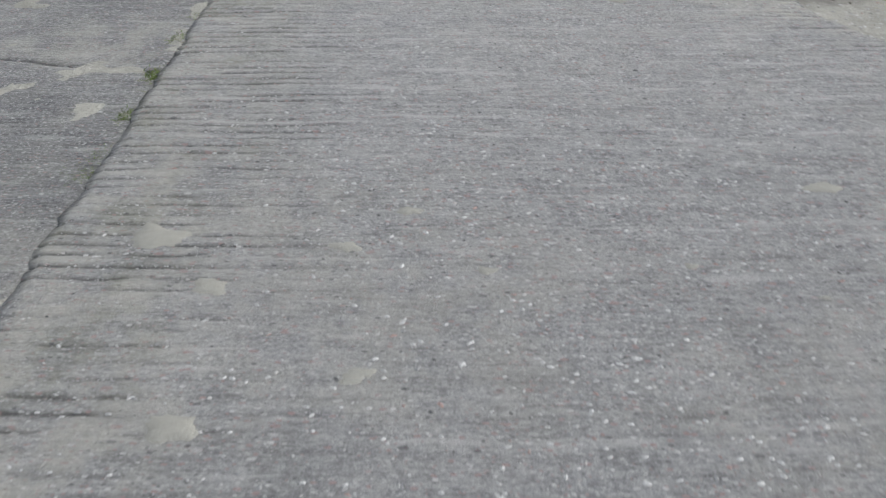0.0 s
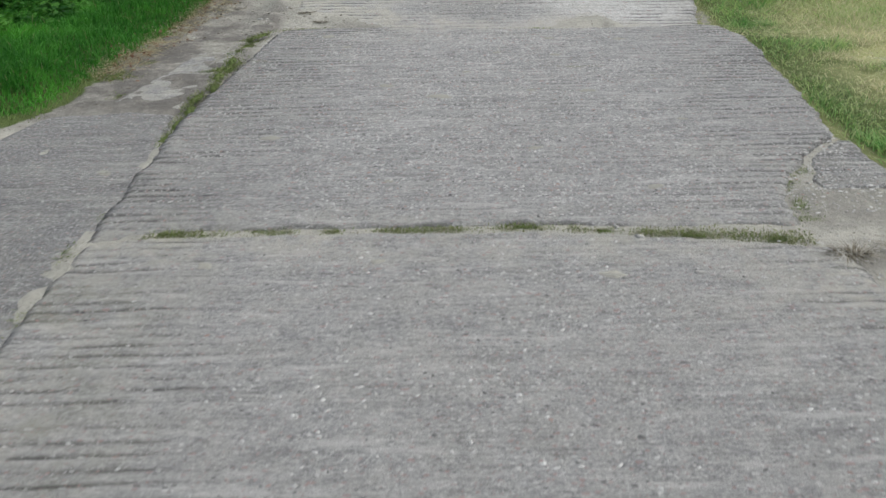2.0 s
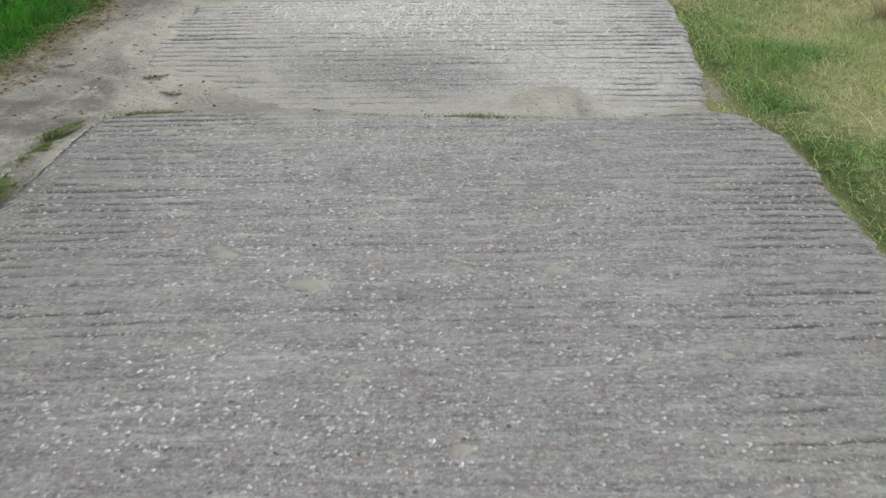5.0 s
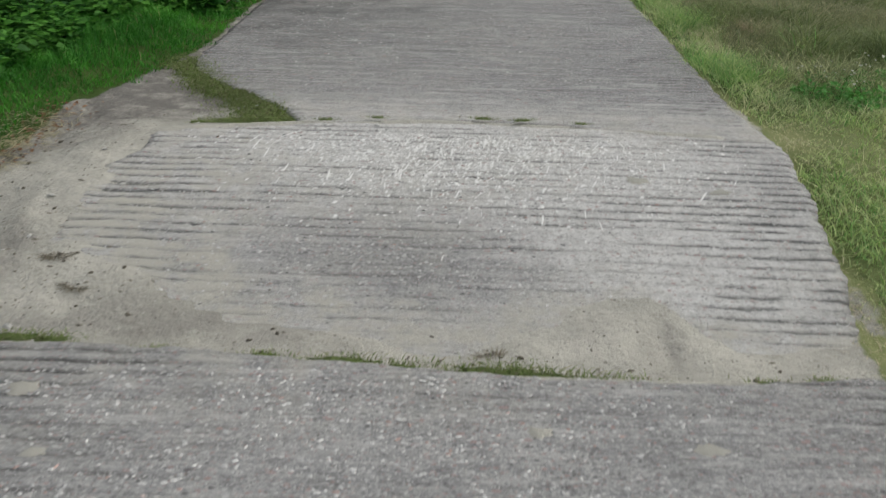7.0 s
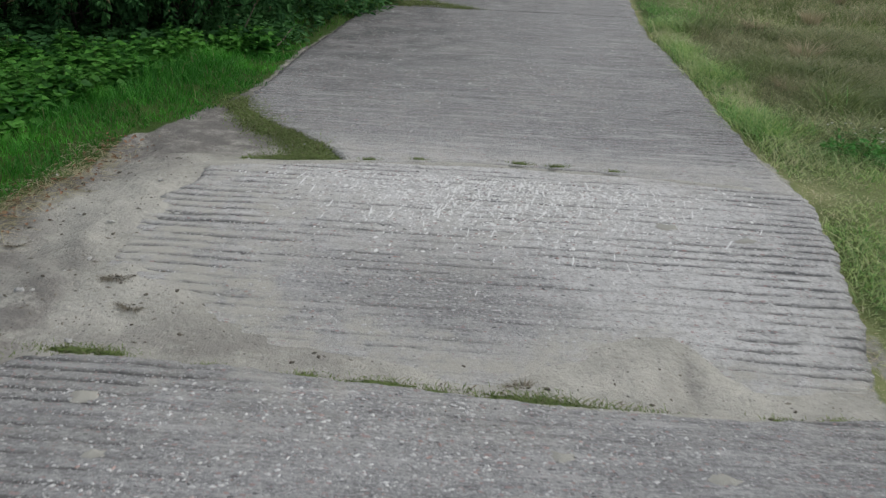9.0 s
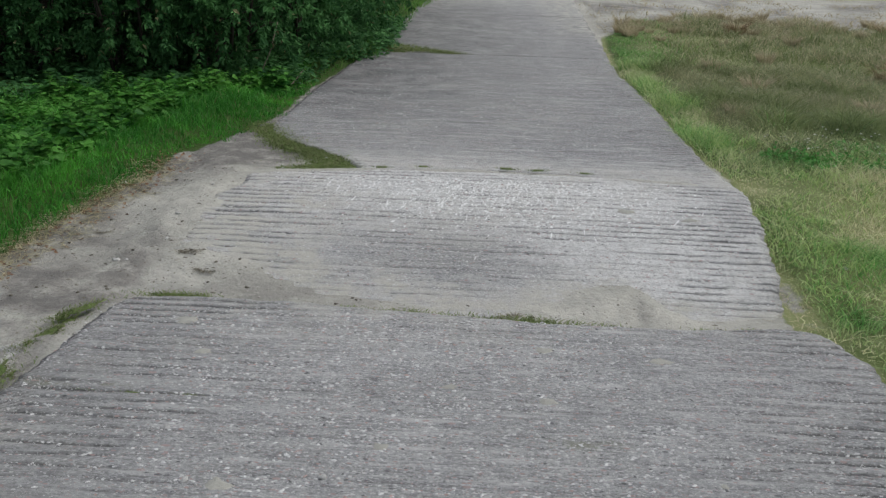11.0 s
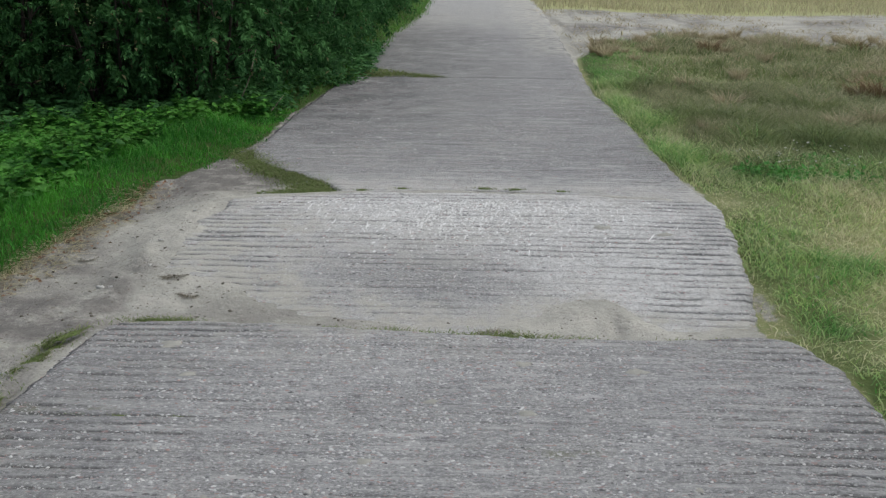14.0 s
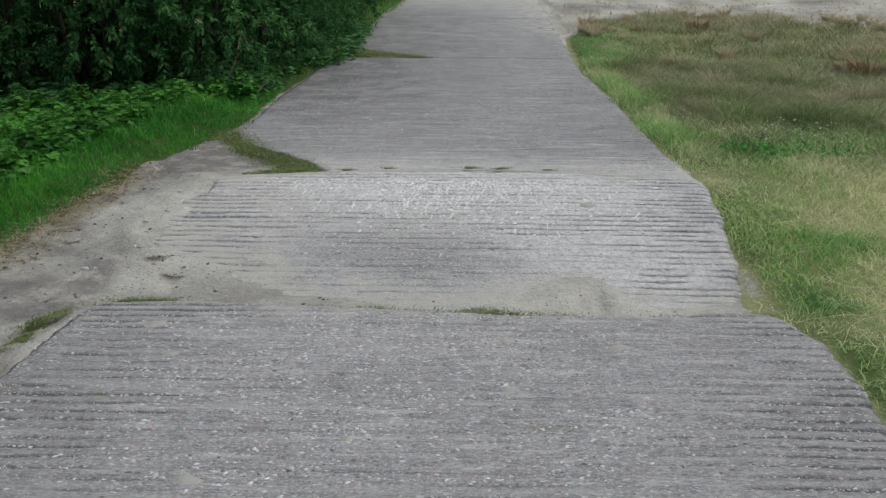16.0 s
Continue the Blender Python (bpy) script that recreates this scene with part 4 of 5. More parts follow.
# ---- shrubs, nettles and weeds ----
def shrub(seed, height, spread, clusters):
    """A dense dark shrub: stems from the ground, forking limbs, leafy twigs."""
    rng = np.random.default_rng(seed)
    thing = new("shrub")
    tips = []
    for s in range(9):
        bm = bmesh.new()
        a = rng.uniform(0, 2 * np.pi)
        base = np.array([0.22 * np.cos(a), 0.22 * np.sin(a), -0.05])
        top = np.array([spread * 0.6 * np.cos(a), spread * 0.6 * np.sin(a), height * rng.uniform(0.6, 0.95)])
        knee = base * 0.6 + top * 0.4 + rng.normal(0, 0.08, 3)
        tube(bm, [base, knee, top], [rng.uniform(0.014, 0.026), 0.013, 0.005])
        for f in range(6):
            p = knee + (top - knee) * rng.uniform(-0.5, 0.9)
            b = rng.uniform(0, 2 * np.pi)
            q = p + np.array([np.cos(b), np.sin(b), rng.uniform(-0.1, 0.6)]) * rng.uniform(0.25, 0.5) * spread
            tube(bm, [p, 0.5 * (p + q) + rng.normal(0, 0.03, 3), q], [0.008, 0.006, 0.003], 5)
            tips.append(q)
        put("stem", from_bm("stem", bm, BARK), thing, label="thin dark forked stem")
    th, ph = rng.uniform(0, 2 * np.pi, clusters), np.arccos(rng.uniform(-1, 1, clusters))
    rad = rng.uniform(0.55, 1.0, clusters) ** 0.6
    lump = 0.75 + 0.5 * vnoise(th * 1.2, ph * 2, seed)
    c = np.stack([spread * rad * lump * np.sin(ph) * np.cos(th), spread * rad * lump * np.sin(ph) * np.sin(th), height * (0.47 + 0.50 * rad * np.cos(ph))], -1)
    c = np.concatenate([c, np.array(tips)])
    skirt = rng.uniform(0, 2 * np.pi, 24)
    c = np.concatenate([c, np.stack([spread * rng.uniform(0.6, 1.0, 24) * np.cos(skirt), spread * rng.uniform(0.6, 1.0, 24) * np.sin(skirt), rng.uniform(0.3, 0.8, 24)], -1)])
    c = c[c[:, 2] > 0.08]
    per = 34
    axis = c - np.array([0, 0, height * 0.35])
    axis = axis / np.linalg.norm(axis, axis=1, keepdims=True) + rng.normal(0, 0.45, c.shape) + np.array([0, 0, -0.1])
    axis /= np.linalg.norm(axis, axis=1, keepdims=True)
    k = np.repeat(np.arange(len(c)), per)
    s = rng.uniform(-0.13, 0.17, len(k))
    pos = c[k] + axis[k] * s[:, None] + rng.normal(0, 0.012, (len(k), 3))
    turn = np.cross(axis[k], rng.normal(0, 1, (len(k), 3)))
    turn /= np.linalg.norm(turn, axis=1, keepdims=True) + 1e-9
    way = axis[k] * 0.7 + turn
    size = rng.uniform(0.04, 0.085, len(k))
    put("crown", small_leaf_mesh("crown", pos, way, size, 0.5, SHRUB, seed, (rng.uniform(0, 1, len(k)) < 0.015) * 0.7), thing, label="dense dark green pointed leaves")
    return tagged(thing, "dense dark green leafy shrub beside the road", "shrub", "shrubs along the road")


def nettle(seed, height):
    """A weed with an upright stem and paired toothless broad leaves."""
    rng = np.random.default_rng(seed)
    thing = new("nettle")
    pos, way, size = [], [], []
    for s in range(4):
        a = rng.uniform(0, 2 * np.pi)
        lean = np.array([np.cos(a), np.sin(a), 0]) * rng.uniform(0.02, 0.25) * height
        base, hs = np.array([rng.normal(0, 0.06), rng.normal(0, 0.06), -0.03]), height * rng.uniform(0.65, 1.05)
        top = base + lean + np.array([0, 0, hs])
        bm = bmesh.new()
        tube(bm, [base, 0.5 * (base + top) - 0.15 * lean, top], [0.004, 0.0035, 0.002], 5)
        put("stem", from_bm("stem", bm, GREENSTEM), thing)
        for k in range(9):
            f = 0.25 + 0.75 * k / 8
            p = base + (top - base) * f - 0.6 * f * (1 - f) * lean
            for e in (0, 1):
                b = k * 1.57 + e * np.pi + rng.normal(0, 0.3)
                pos.append(p)
                way.append((np.cos(b), np.sin(b), rng.uniform(-0.15, 0.45)))
                size.append(rng.uniform(0.6, 1.2) * 0.14 * (1.15 - 0.55 * f))
    tagged(put("foliage", leaf_mesh("foliage", np.array(pos), np.array(way), np.array(size), 0.84, NETTLE, seed), thing), kind="stuff")
    return tagged(thing, "fresh green broad-leaved weed at the foot of the shrubs", "weed", "weeds before the shrubs")


def place(kinds, spots, seed, scale=(0.85, 1.2), sink=0.02):
    """Stands the first copies where they are wanted and copies the rest."""
    rng = random.Random(seed)
    for k, (x, y) in enumerate(spots):
        s = rng.uniform(*scale)
        m = pose(x, y, float(land(x, y)) - sink, rng.uniform(-4, 4), rng.uniform(-4, 4), rng.uniform(0, 360)) @ Matrix.Scale(s, 4)
        src = kinds[k % len(kinds)]
        if k < len(kinds):
            src.matrix_world = m
        else:
            ob = copy_thing(src, m)
            ob.scale = (s, s, s)


def build_plants():
    rng = random.Random(11)
    shrubs = [shrub(301, 3.2, 1.0, 430), shrub(302, 2.9, 1.1, 420), shrub(303, 3.5, 0.95, 440)]
    line = [(-3.6, 13.7), (-2.65, 13.9), (-1.9, 14.35), (-4.6, 13.5), (-5.7, 13.2), (-6.8, 12.9), (-1.55, 15.3), (-1.35, 16.5), (-1.45, 17.9), (-1.45, 19.4), (-1.5, 21.1), (-1.5, 22.6), (-1.45, 24.2),
            (-1.4, 26.0), (-1.35, 27.8), (-1.35, 29.6), (-7.9, 12.5), (-3.3, 15.2), (-2.5, 15.9), (-4.4, 14.9), (-5.8, 14.7), (-2.6, 17.6)]
    place(shrubs, line, 21, (0.85, 1.15), 0.03)
    weeds = [nettle(311, 0.34), nettle(312, 0.27), nettle(313, 0.4)]
    spots = []
    while len(spots) < 299:
        x, y = rng.uniform(-3.7, -1.0), rng.uniform(9.0, 14.0)
        rim = float(weed_rim(x))
        row = rim < y < rim + 0.5
        mass = x < along(y, (8.4, -2.7), (9.6, -2.2), (10.2, -1.98), (11.5, -1.85), (12.4, -1.72)) and y < rim + 0.15
        if (row or mass) and x < edge_left(y) - 0.12:
            spots.append((x, y))
    place(weeds, spots, 22, (0.35, 0.8))
    # low cover of leaves between the weeds and under the shrubs
    rg = np.random.default_rng(23)
    x, y = scatter(90000, -5.2, -0.4, 8.0, 20.0, 24, lambda x, y: ((x < along(y, (8.4, -2.6), (9.6, -2.1), (10.2, -1.9), (11.5, -1.75), (12.4, -1.6))) | (y > weed_rim(x) - 0.1)) * smooth(0.08 - 0.12 * smooth(13.2, 14.0, y), 0.3 - 0.15 * smooth(13.2, 14.0, y), edge_left(y) - x) * smooth(-5.2, -4.2, x - 0.6 * smooth(14.5, 16, y) * 4) * (0.25 + 0.75 * smooth(0.4, 0.6, fbm(x * 2.6, y * 2.6, 25))))
    # leaves beneath the shrubs take the darker shrub colour to paint their shade
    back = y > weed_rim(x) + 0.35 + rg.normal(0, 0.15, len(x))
    lift = (0.03 + (0.20 + 0.22 * smooth(13.6, 14.6, y)) * fbm(x * 1.8, y * 1.8, 26)) * rg.uniform(0.2, 1.0, len(x)) * np.where(back, 0.8, 1.0)
    a = rg.uniform(0, 2 * np.pi, len(x))
    pos = np.stack([x, y, land(x, y) + lift], -1)
    way = np.stack([np.cos(a), np.sin(a), rg.uniform(-0.2, 0.5, len(x))], -1)
    size = rg.uniform(0.03, 0.085, len(x))
    for mask, mat, words in ((~back, NETTLE, "low fresh green broad-leaved weeds"), (back, SHRUB, "dull green undergrowth below the shrubs, coloured darker for their shade")):
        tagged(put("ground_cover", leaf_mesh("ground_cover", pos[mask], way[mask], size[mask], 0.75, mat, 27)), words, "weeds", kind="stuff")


build_plants()


# ---- small growth and litter ----
def moss_tuft(seed, length, width, height=0.016, blades=320):
    """A low cushion of moss with short blades of grass in it, along a joint."""
    rng = np.random.default_rng(seed)
    thing = new("moss_tuft")
    bm = bmesh.new()
    bmesh.ops.create_icosphere(bm, subdivisions=3, radius=1.0)
    for v in bm.verts:
        k = 0.65 + 0.7 * noise.noise(v.co * 2.2 + Vector((seed, 0, 0)))
        v.co = Vector((v.co.x * length * 0.45 * k, v.co.y * width * 0.4 * k, v.co.z * height * 0.4 * k))
    put("cushion", from_bm("cushion", bm, MOSS), thing)
    x, y = rng.normal(0, 0.30, blades) * length, rng.normal(0, 0.34, blades) * width
    pos = np.stack([x, y, np.zeros(blades)], -1)
    h = height * rng.uniform(0.5, 1.6, blades)
    tagged(put("growth", blade_mesh("growth", pos, h, rng.uniform(0.002, 0.005, blades), MOSS, np.clip(rng.normal(0.2, 0.35, blades), 0, 1), 1.3, seed), thing), kind="stuff")
    return tagged(thing, "olive moss and short grass grown in a slab joint", "moss", "moss in the joints")


def build_moss():
    kinds = {"long": moss_tuft(401, 0.30, 0.07), "small": moss_tuft(402, 0.13, 0.06, 0.015, 180), "round": moss_tuft(403, 0.17, 0.13, 0.018, 380)}
    used = set()

    def lay(kind, x, y, turn=0.0, s=1.0, z=None):
        level = float(surface(np.array(x), np.array(y))) if z is None else z
        m = pose(x, y, level - 0.004, 0, 0, turn) @ Matrix.Scale(s, 4)
        if kind in used:
            ob = copy_thing(kinds[kind], m)
            ob.scale = (s, s, s)
        else:
            used.add(kind)
            kinds[kind].matrix_world = m

    rng = random.Random(31)
    # across the near joint
    for kind, x, y, s in (("small", -0.69, 5.0, 0.9), ("small", -0.36, 5.01, 0.6), ("small", -0.09, 5.0, 0.5), ("small", 0.41, 5.0, 0.5), ("small", 0.64, 5.02, 0.9), ("small", 0.93, 4.98, 0.6), ("small", 1.25, 4.93, 0.7), ("round", 1.55, 4.89, 0.55)):
        lay(kind, x, y, rng.uniform(-8, 8), s, 0.124)
    rj = np.random.default_rng(35)
    x = rj.uniform(-0.8, 1.68, 9000)
    x = x[rj.uniform(0, 1, 9000) < (0.03 + 0.1 * smooth(0.4, 0.9, x) + smooth(0.41, 0.66, fbm(x * 6, 0.3, 36) + 0.16 * smooth(0.5, 1.2, x)))]
    y = along(x, (-1, 4.93), (-0.7, 5.0), (0.2, 5.005), (0.65, 5.02), (1.2, 4.955), (1.6, 4.90)) + rj.normal(-0.008, 0.02, len(x)) * (0.6 + fbm(x * 6, 0.9, 37) + 0.8 * smooth(0.8, 1.5, x))
    pos = np.stack([x, y, 0 * x + 0.121], -1)
    me = blade_mesh("joint_moss", pos, rj.uniform(0.004, 0.015, len(x)), rj.uniform(0.002, 0.005, len(x)), MOSS, np.clip(rj.normal(0.35, 0.35, len(x)), 0, 1), 1.4, 38)
    tagged(put("joint_moss", me), "thin olive moss and dead grass in the slab joint", "moss", kind="stuff")
    for kind, x, y, turn, s in (("long", 1.77, 5.46, 60, 0.8), ("small", 1.74, 5.22, 80, 1.0), ("small", 1.86, 5.6, 40, 0.9), ("small", 1.72, 5.08, 0, 0.8)):
        lay(kind, x, y, turn, s, 0.112)
    # along the side joint
    for kind, y, s in (("round", 2.76, 0.75), ("small", 2.90, 0.8), ("small", 3.22, 0.9), ("small", 3.62, 1.1), ("small", 4.07, 0.9), ("small", 4.40, 1.0), ("small", 4.86, 1.0), ("small", 5.2, 0.5),
                       ("long", 6.15, 0.7), ("long", 6.40, 0.9), ("long", 6.62, 1.0), ("long", 6.85, 1.0), ("long", 7.05, 1.0), ("long", 7.28, 1.1), ("small", 7.45, 1.2), ("long", 7.65, 1.0), ("small", 8.22, 1.0)):
        lay(kind, -1.02 + (0.04 if y > 7 else 0) + rng.uniform(-0.015, 0.015), y, 90 + rng.uniform(-10, 10), s, 0.112 if y < 6.5 else 0.116)
    for x, y in ((-1.15, 6.63), (-1.32, 6.66), (-1.5, 6.66), (-1.68, 6.60)):
        lay("long", x, y, rng.uniform(-12, 12), 1.0, 0.085)
    for x, y, s in ((-1.5, 7.0, 1.2), (-1.62, 7.4, 1.3), (-1.55, 7.75, 1.0)):
        lay("round", x, y, rng.uniform(0, 180), s)
    # the hollow's joint
    for kind, x, y, s in (("long", -0.62, 8.545, 1.0), ("small", -0.5, 8.54, 1.0), ("small", -0.15, 8.50, 0.6), ("small", 0.18, 8.48, 0.8), ("long", 0.42, 8.46, 1.0), ("small", 0.62, 8.43, 1.0), ("long", 0.90, 8.41, 1.3), ("long", 1.0, 8.40, 1.3),
                          ("round", 0.96, 8.42, 0.9), ("long", 1.12, 8.385, 1.2), ("small", 1.31, 8.38, 1.1), ("small", 1.72, 8.40, 0.8), ("small", 1.9, 8.43, 0.7)):
        lay(kind, x, y, rng.uniform(-14, 4), s, 0.10)
    for x, y, turn in ((-0.92, 8.28, 60), (-0.95, 8.15, 80), (-0.98, 8.04, 70), (-0.95, 7.6, 90), (-1.0, 7.52, 30)):
        lay("long", x, y, turn, 1.0)
    # on the slab, in a hairline crack
    for x, y in ((-0.62, 7.56), (-0.45, 7.55), (-0.25, 7.54), (0.95, 7.32), (1.18, 7.31)):
        lay("small", x, y, rng.uniform(-6, 6), rng.uniform(0.4, 0.6))
    # along the hump's joint, and the curved strip beside the hump
    for kind, x, y, s in (("long", -0.40, 10.64, 0.6), ("long", -0.2, 10.69, 0.7), ("small", 0.08, 10.69, 0.7), ("small", 0.34, 10.75, 0.6), ("small", 0.88, 10.78, 0.8), ("small", 1.08, 10.77, 0.8), ("small", 1.38, 10.74, 0.6)):
        lay(kind, x, y, rng.uniform(-5, 12), s, 0.198)
    for k in range(26):
        f = k / 25
        x, y = along(f, (0, -0.98), (0.35, -0.70), (0.65, -0.44), (1, -0.14)), along(f, (0, 12.0), (0.35, 11.54), (0.65, 11.24), (1, 10.88))
        lay("round", x + rng.uniform(-0.05, 0.03) - 0.2 * f * rng.random(), y + rng.uniform(-0.1, 0.1), rng.uniform(0, 180), rng.uniform(0.9, 1.5), 0.165)
    rg = np.random.default_rng(33)
    f = rg.uniform(0, 1, 16000)
    x = along(f, (0, -0.96), (0.3, -0.69), (0.6, -0.44), (0.85, -0.28), (1, -0.2)) + rg.normal(0, 1, 16000) * (0.055 + 0.08 * f)
    y = along(f, (0, 12.0), (0.3, 11.56), (0.6, 11.28), (0.85, 11.0), (1, 10.8)) + rg.normal(0, 0.07, 16000)
    x2, y2 = rg.uniform(-0.60, 0.0, 3000), 0
    y2 = 10.62 + 0.17 * (x2 + 0.72) + np.abs(rg.normal(0, 0.05, 3000))
    x, y = np.r_[x, x2], np.r_[y, y2]
    pos = np.stack([x, y, np.maximum(land(x, y), 0.158) - 0.004], -1)
    me = blade_mesh("moss_strip", pos, rg.uniform(0.008, 0.026, len(x)), rg.uniform(0.003, 0.007, len(x)), MOSS, np.clip(rg.normal(0.08, 0.25, len(x)), 0, 1), 1.6, 34)
    tagged(put("moss_strip", me), "olive strip of moss and low grass beside the humped slab", "moss", kind="stuff")
    # the green tongue that crosses the far joint
    for k in range(16):
        f = k / 15
        lay("long" if k % 2 else "round", -0.75 + 1.05 * f, 17.45 - 0.4 * f + rng.uniform(-0.4, 0.4) * (1 - f) ** 1.5, rng.uniform(-20, 20), 2.8 - 1.7 * f, 0.135)


def sand_patch(seed, size):
    """A thin lens of blown sand in a hollow of the slab."""
    rng = np.random.default_rng(seed)
    bm = bmesh.new()
    rings, around = 6, 28
    center = bm.verts.new((0, 0, 0.006))
    last = None
    for r in range(1, rings + 1):
        f = r / rings
        ring = []
        for k in range(around):
            a = 2 * math.pi * k / around
            w = 1 + 0.55 * noise.noise(Vector((math.cos(a) * 1.3 + seed, math.sin(a) * 1.3, 0))) + 0.25 * noise.noise(Vector((math.cos(a) * 4 + seed, math.sin(a) * 4, 5)))
            ring.append(bm.verts.new((size * f * w * math.cos(a), 0.7 * size * f * w * math.sin(a), 0.006 * (1 - f * f) - 0.006 * f ** 3)))
        for k in range(around):
            if last:
                bm.faces.new((last[k], ring[k], ring[(k + 1) % around], last[(k + 1) % around]))
            else:
                bm.faces.new((center, ring[k], ring[(k + 1) % around]))
        last = ring
    ob = put("sand_patch", from_bm("sand_patch", bm, SAND))
    return tagged(ob, "small drift of pale sand in a hollow of the slab", "sand", "sand on the slabs")


def build_sand():
    rng = random.Random(41)
    kinds = [sand_patch(k, 0.06) for k in range(1, 5)]
    spots = [(-0.69, 2.34, 1.6), (-0.17, 2.29, 0.8), (-0.49, 2.08, 1.1), (-0.09, 1.72, 0.9), (0.21, 2.17, 0.5), (1.24, 2.66, 1.2), (-0.46, 1.54, 1.2), (0.0, 2.5, 0.6), (0.75, 2.2, 0.35), (1.05, 2.05, 0.35), (1.1, 1.75, 0.5), (1.25, 1.3, 0.9), (0.1, 4.72, 0.6), (0.9, 4.6, 0.8), (-0.5, 4.7, 0.8),
             (1.45, 8.0, 1.0), (1.0, 8.06, 0.7), (0.3, 6.75, 1.3), (1.0, 7.62, 0.7), (1.1, 6.82, 0.9), (0.0, 6.98, 0.8), (0.65, 7.7, 0.5), (1.5, 7.12, 0.35), (-0.3, 7.9, 0.6), (0.45, 7.25, 0.5), (0.8, 6.85, 0.5),
             (-0.45, 8.2, 0.9), (0.75, 5.9, 0.7), (1.5, 6.3, 0.6), (-0.5, 6.1, 0.8), (0.1, 5.5, 0.5), (1.2, 5.4, 0.7), (1.55, 10.0, 1.1), (1.9, 9.9, 0.8)]
    for k, (x, y, s) in enumerate(spots):
        z = float(road_top(np.array(y)))
        tilt = math.degrees(math.atan2(float(road_top(np.array(y + 0.05)) - road_top(np.array(y - 0.05))), 0.1))
        m = pose(x, y, z + 0.0005, tilt, 0, rng.uniform(-20, 20)) @ Matrix.Scale(s, 4)
        if k < len(kinds):
            kinds[k].matrix_world = m
        else:
            ob = copy_thing(kinds[k % len(kinds)], m)
            ob.scale = (s, s, s)


def build_pebbles():
    """Bared stones in the slabs' skin and grit on the sand: flattened eight-sided pebbles, joined."""
    rng = np.random.default_rng(51)
    sets = [(36000, -0.95, 2.15, 0.6, 4.9, 0.98), (62000, -0.85, 2.15, 5.1, 8.35, 0.95), (20000, -0.6, 2.1, 8.9, 10.6, 1.0), (2500, -0.5, 2.1, 10.8, 16.5, 1.2), (700, -1.9, -1.05, 1.0, 6.4, 0.9)]
    x = np.concatenate([rng.uniform(a, b, n) for n, a, b, _, _, _ in sets])
    y = np.concatenate([rng.uniform(c, d, n) for n, _, _, c, d, _ in sets])
    big = np.concatenate([np.full(n, s) for n, *_, s in sets])
    keep = rng.uniform(0, 1, len(x)) < 0.35 + 0.65 * smooth(0.40, 0.6, fbm(x * 3.5, y * 9, 55))
    x, y, big = x[keep], y[keep], big[keep]
    r = big * (0.0019 + 0.0078 * rng.uniform(0, 1, len(x)) ** 4.5)
    a = rng.normal(0, 0.5, len(x))
    z = road_top(y) - 0.0004 - 0.0027 * smooth(0.75, 1.2, np.abs(x - 0.6)) - 0.015 * (x < -1.0)
    for low, high, seed in ((-0.17, 4.95, 125), (4.95, 8.45, 135), (8.45, 10.65, 145), (10.65, 17, 155)):
        z = z + np.where((y >= low) & (y < high) & (x > -1), 0.010 * (fbm(x * 2, y * 2, seed) - 0.5) + 0.005 * (fbm(x * 22, y * 30, seed + 1, 3) - 0.5), 0)
    unit = np.array([(1, 0, 0), (0.3, 0.8, 0), (-0.8, 0.5, 0), (-0.6, -0.6, 0), (0.5, -0.75, 0), (0.1, 0.05, 0.62), (-0.25, -0.05, 0.5)])
    lx, ly = unit[:, 0][None] * r[:, None] * rng.uniform(0.8, 1.5, (len(x), 1)), unit[:, 1][None] * r[:, None] * rng.uniform(0.55, 0.9, (len(x), 1))
    ca, sa = np.cos(a)[:, None], np.sin(a)[:, None]
    v = np.stack([x[:, None] + lx * ca - ly * sa, y[:, None] + lx * sa + ly * ca, z[:, None] + unit[:, 2][None] * r[:, None] * 0.8], -1).reshape(-1, 3)
    i = (np.arange(len(x)) * 7)[:, None]
    tris = [i + np.array(t) for t in ((0, 1, 5), (1, 6, 5), (1, 2, 6), (2, 3, 6), (3, 4, 5), (3, 5, 6), (4, 0, 5))]
    # white flakes scuffed out of the humped slab
    m = 5200
    fx, fy = rng.normal(0.8, 0.5, m), rng.normal(10.28, 0.3, m)
    ok = (fx > -0.6) & (fx < 2.1) & (fy > 9.2) & (fy < 10.5)
    fx, fy = fx[ok], fy[ok]
    fr = 0.0024 + 0.005 * rng.uniform(0, 1, len(fx)) ** 2.5
    fz = road_top(fy) - 0.002
    long = rng.uniform(0, 1, (len(fx), 1)) > 0.93
    px, py = unit[:, 0][None] * fr[:, None] * rng.uniform(0.5, 1.8, (len(fx), 1)) * np.where(long, 0.55, 1.0), unit[:, 1][None] * fr[:, None] * (0.8 + 3.0 * rng.uniform(0, 1, (len(fx), 1)) ** 2 + 9.0 * long)
    px = px + rng.normal(0.15, 0.22, (len(fx), 1)) * py
    w = np.stack([fx[:, None] + px, fy[:, None] + py, road_top(fy[:, None] + py) + 0.010 * (fbm(fx * 2, fy * 2, 145) - 0.5)[:, None] + 0.0005 + unit[:, 2][None] * fr[:, None] * 0.5], -1).reshape(-1, 3)
    q = (np.arange(len(fx)) * 7)[:, None]
    flakes = [q + np.array(t) for t in ((0, 1, 5), (1, 6, 5), (1, 2, 6), (2, 3, 6), (3, 4, 5), (3, 5, 6), (4, 0, 5))]
    tagged(put("white_flakes", mesh_of("white_flakes", w, flakes, FLAKE)), "white scuffed flakes in the skin of the humped slab", "flakes", kind="stuff")
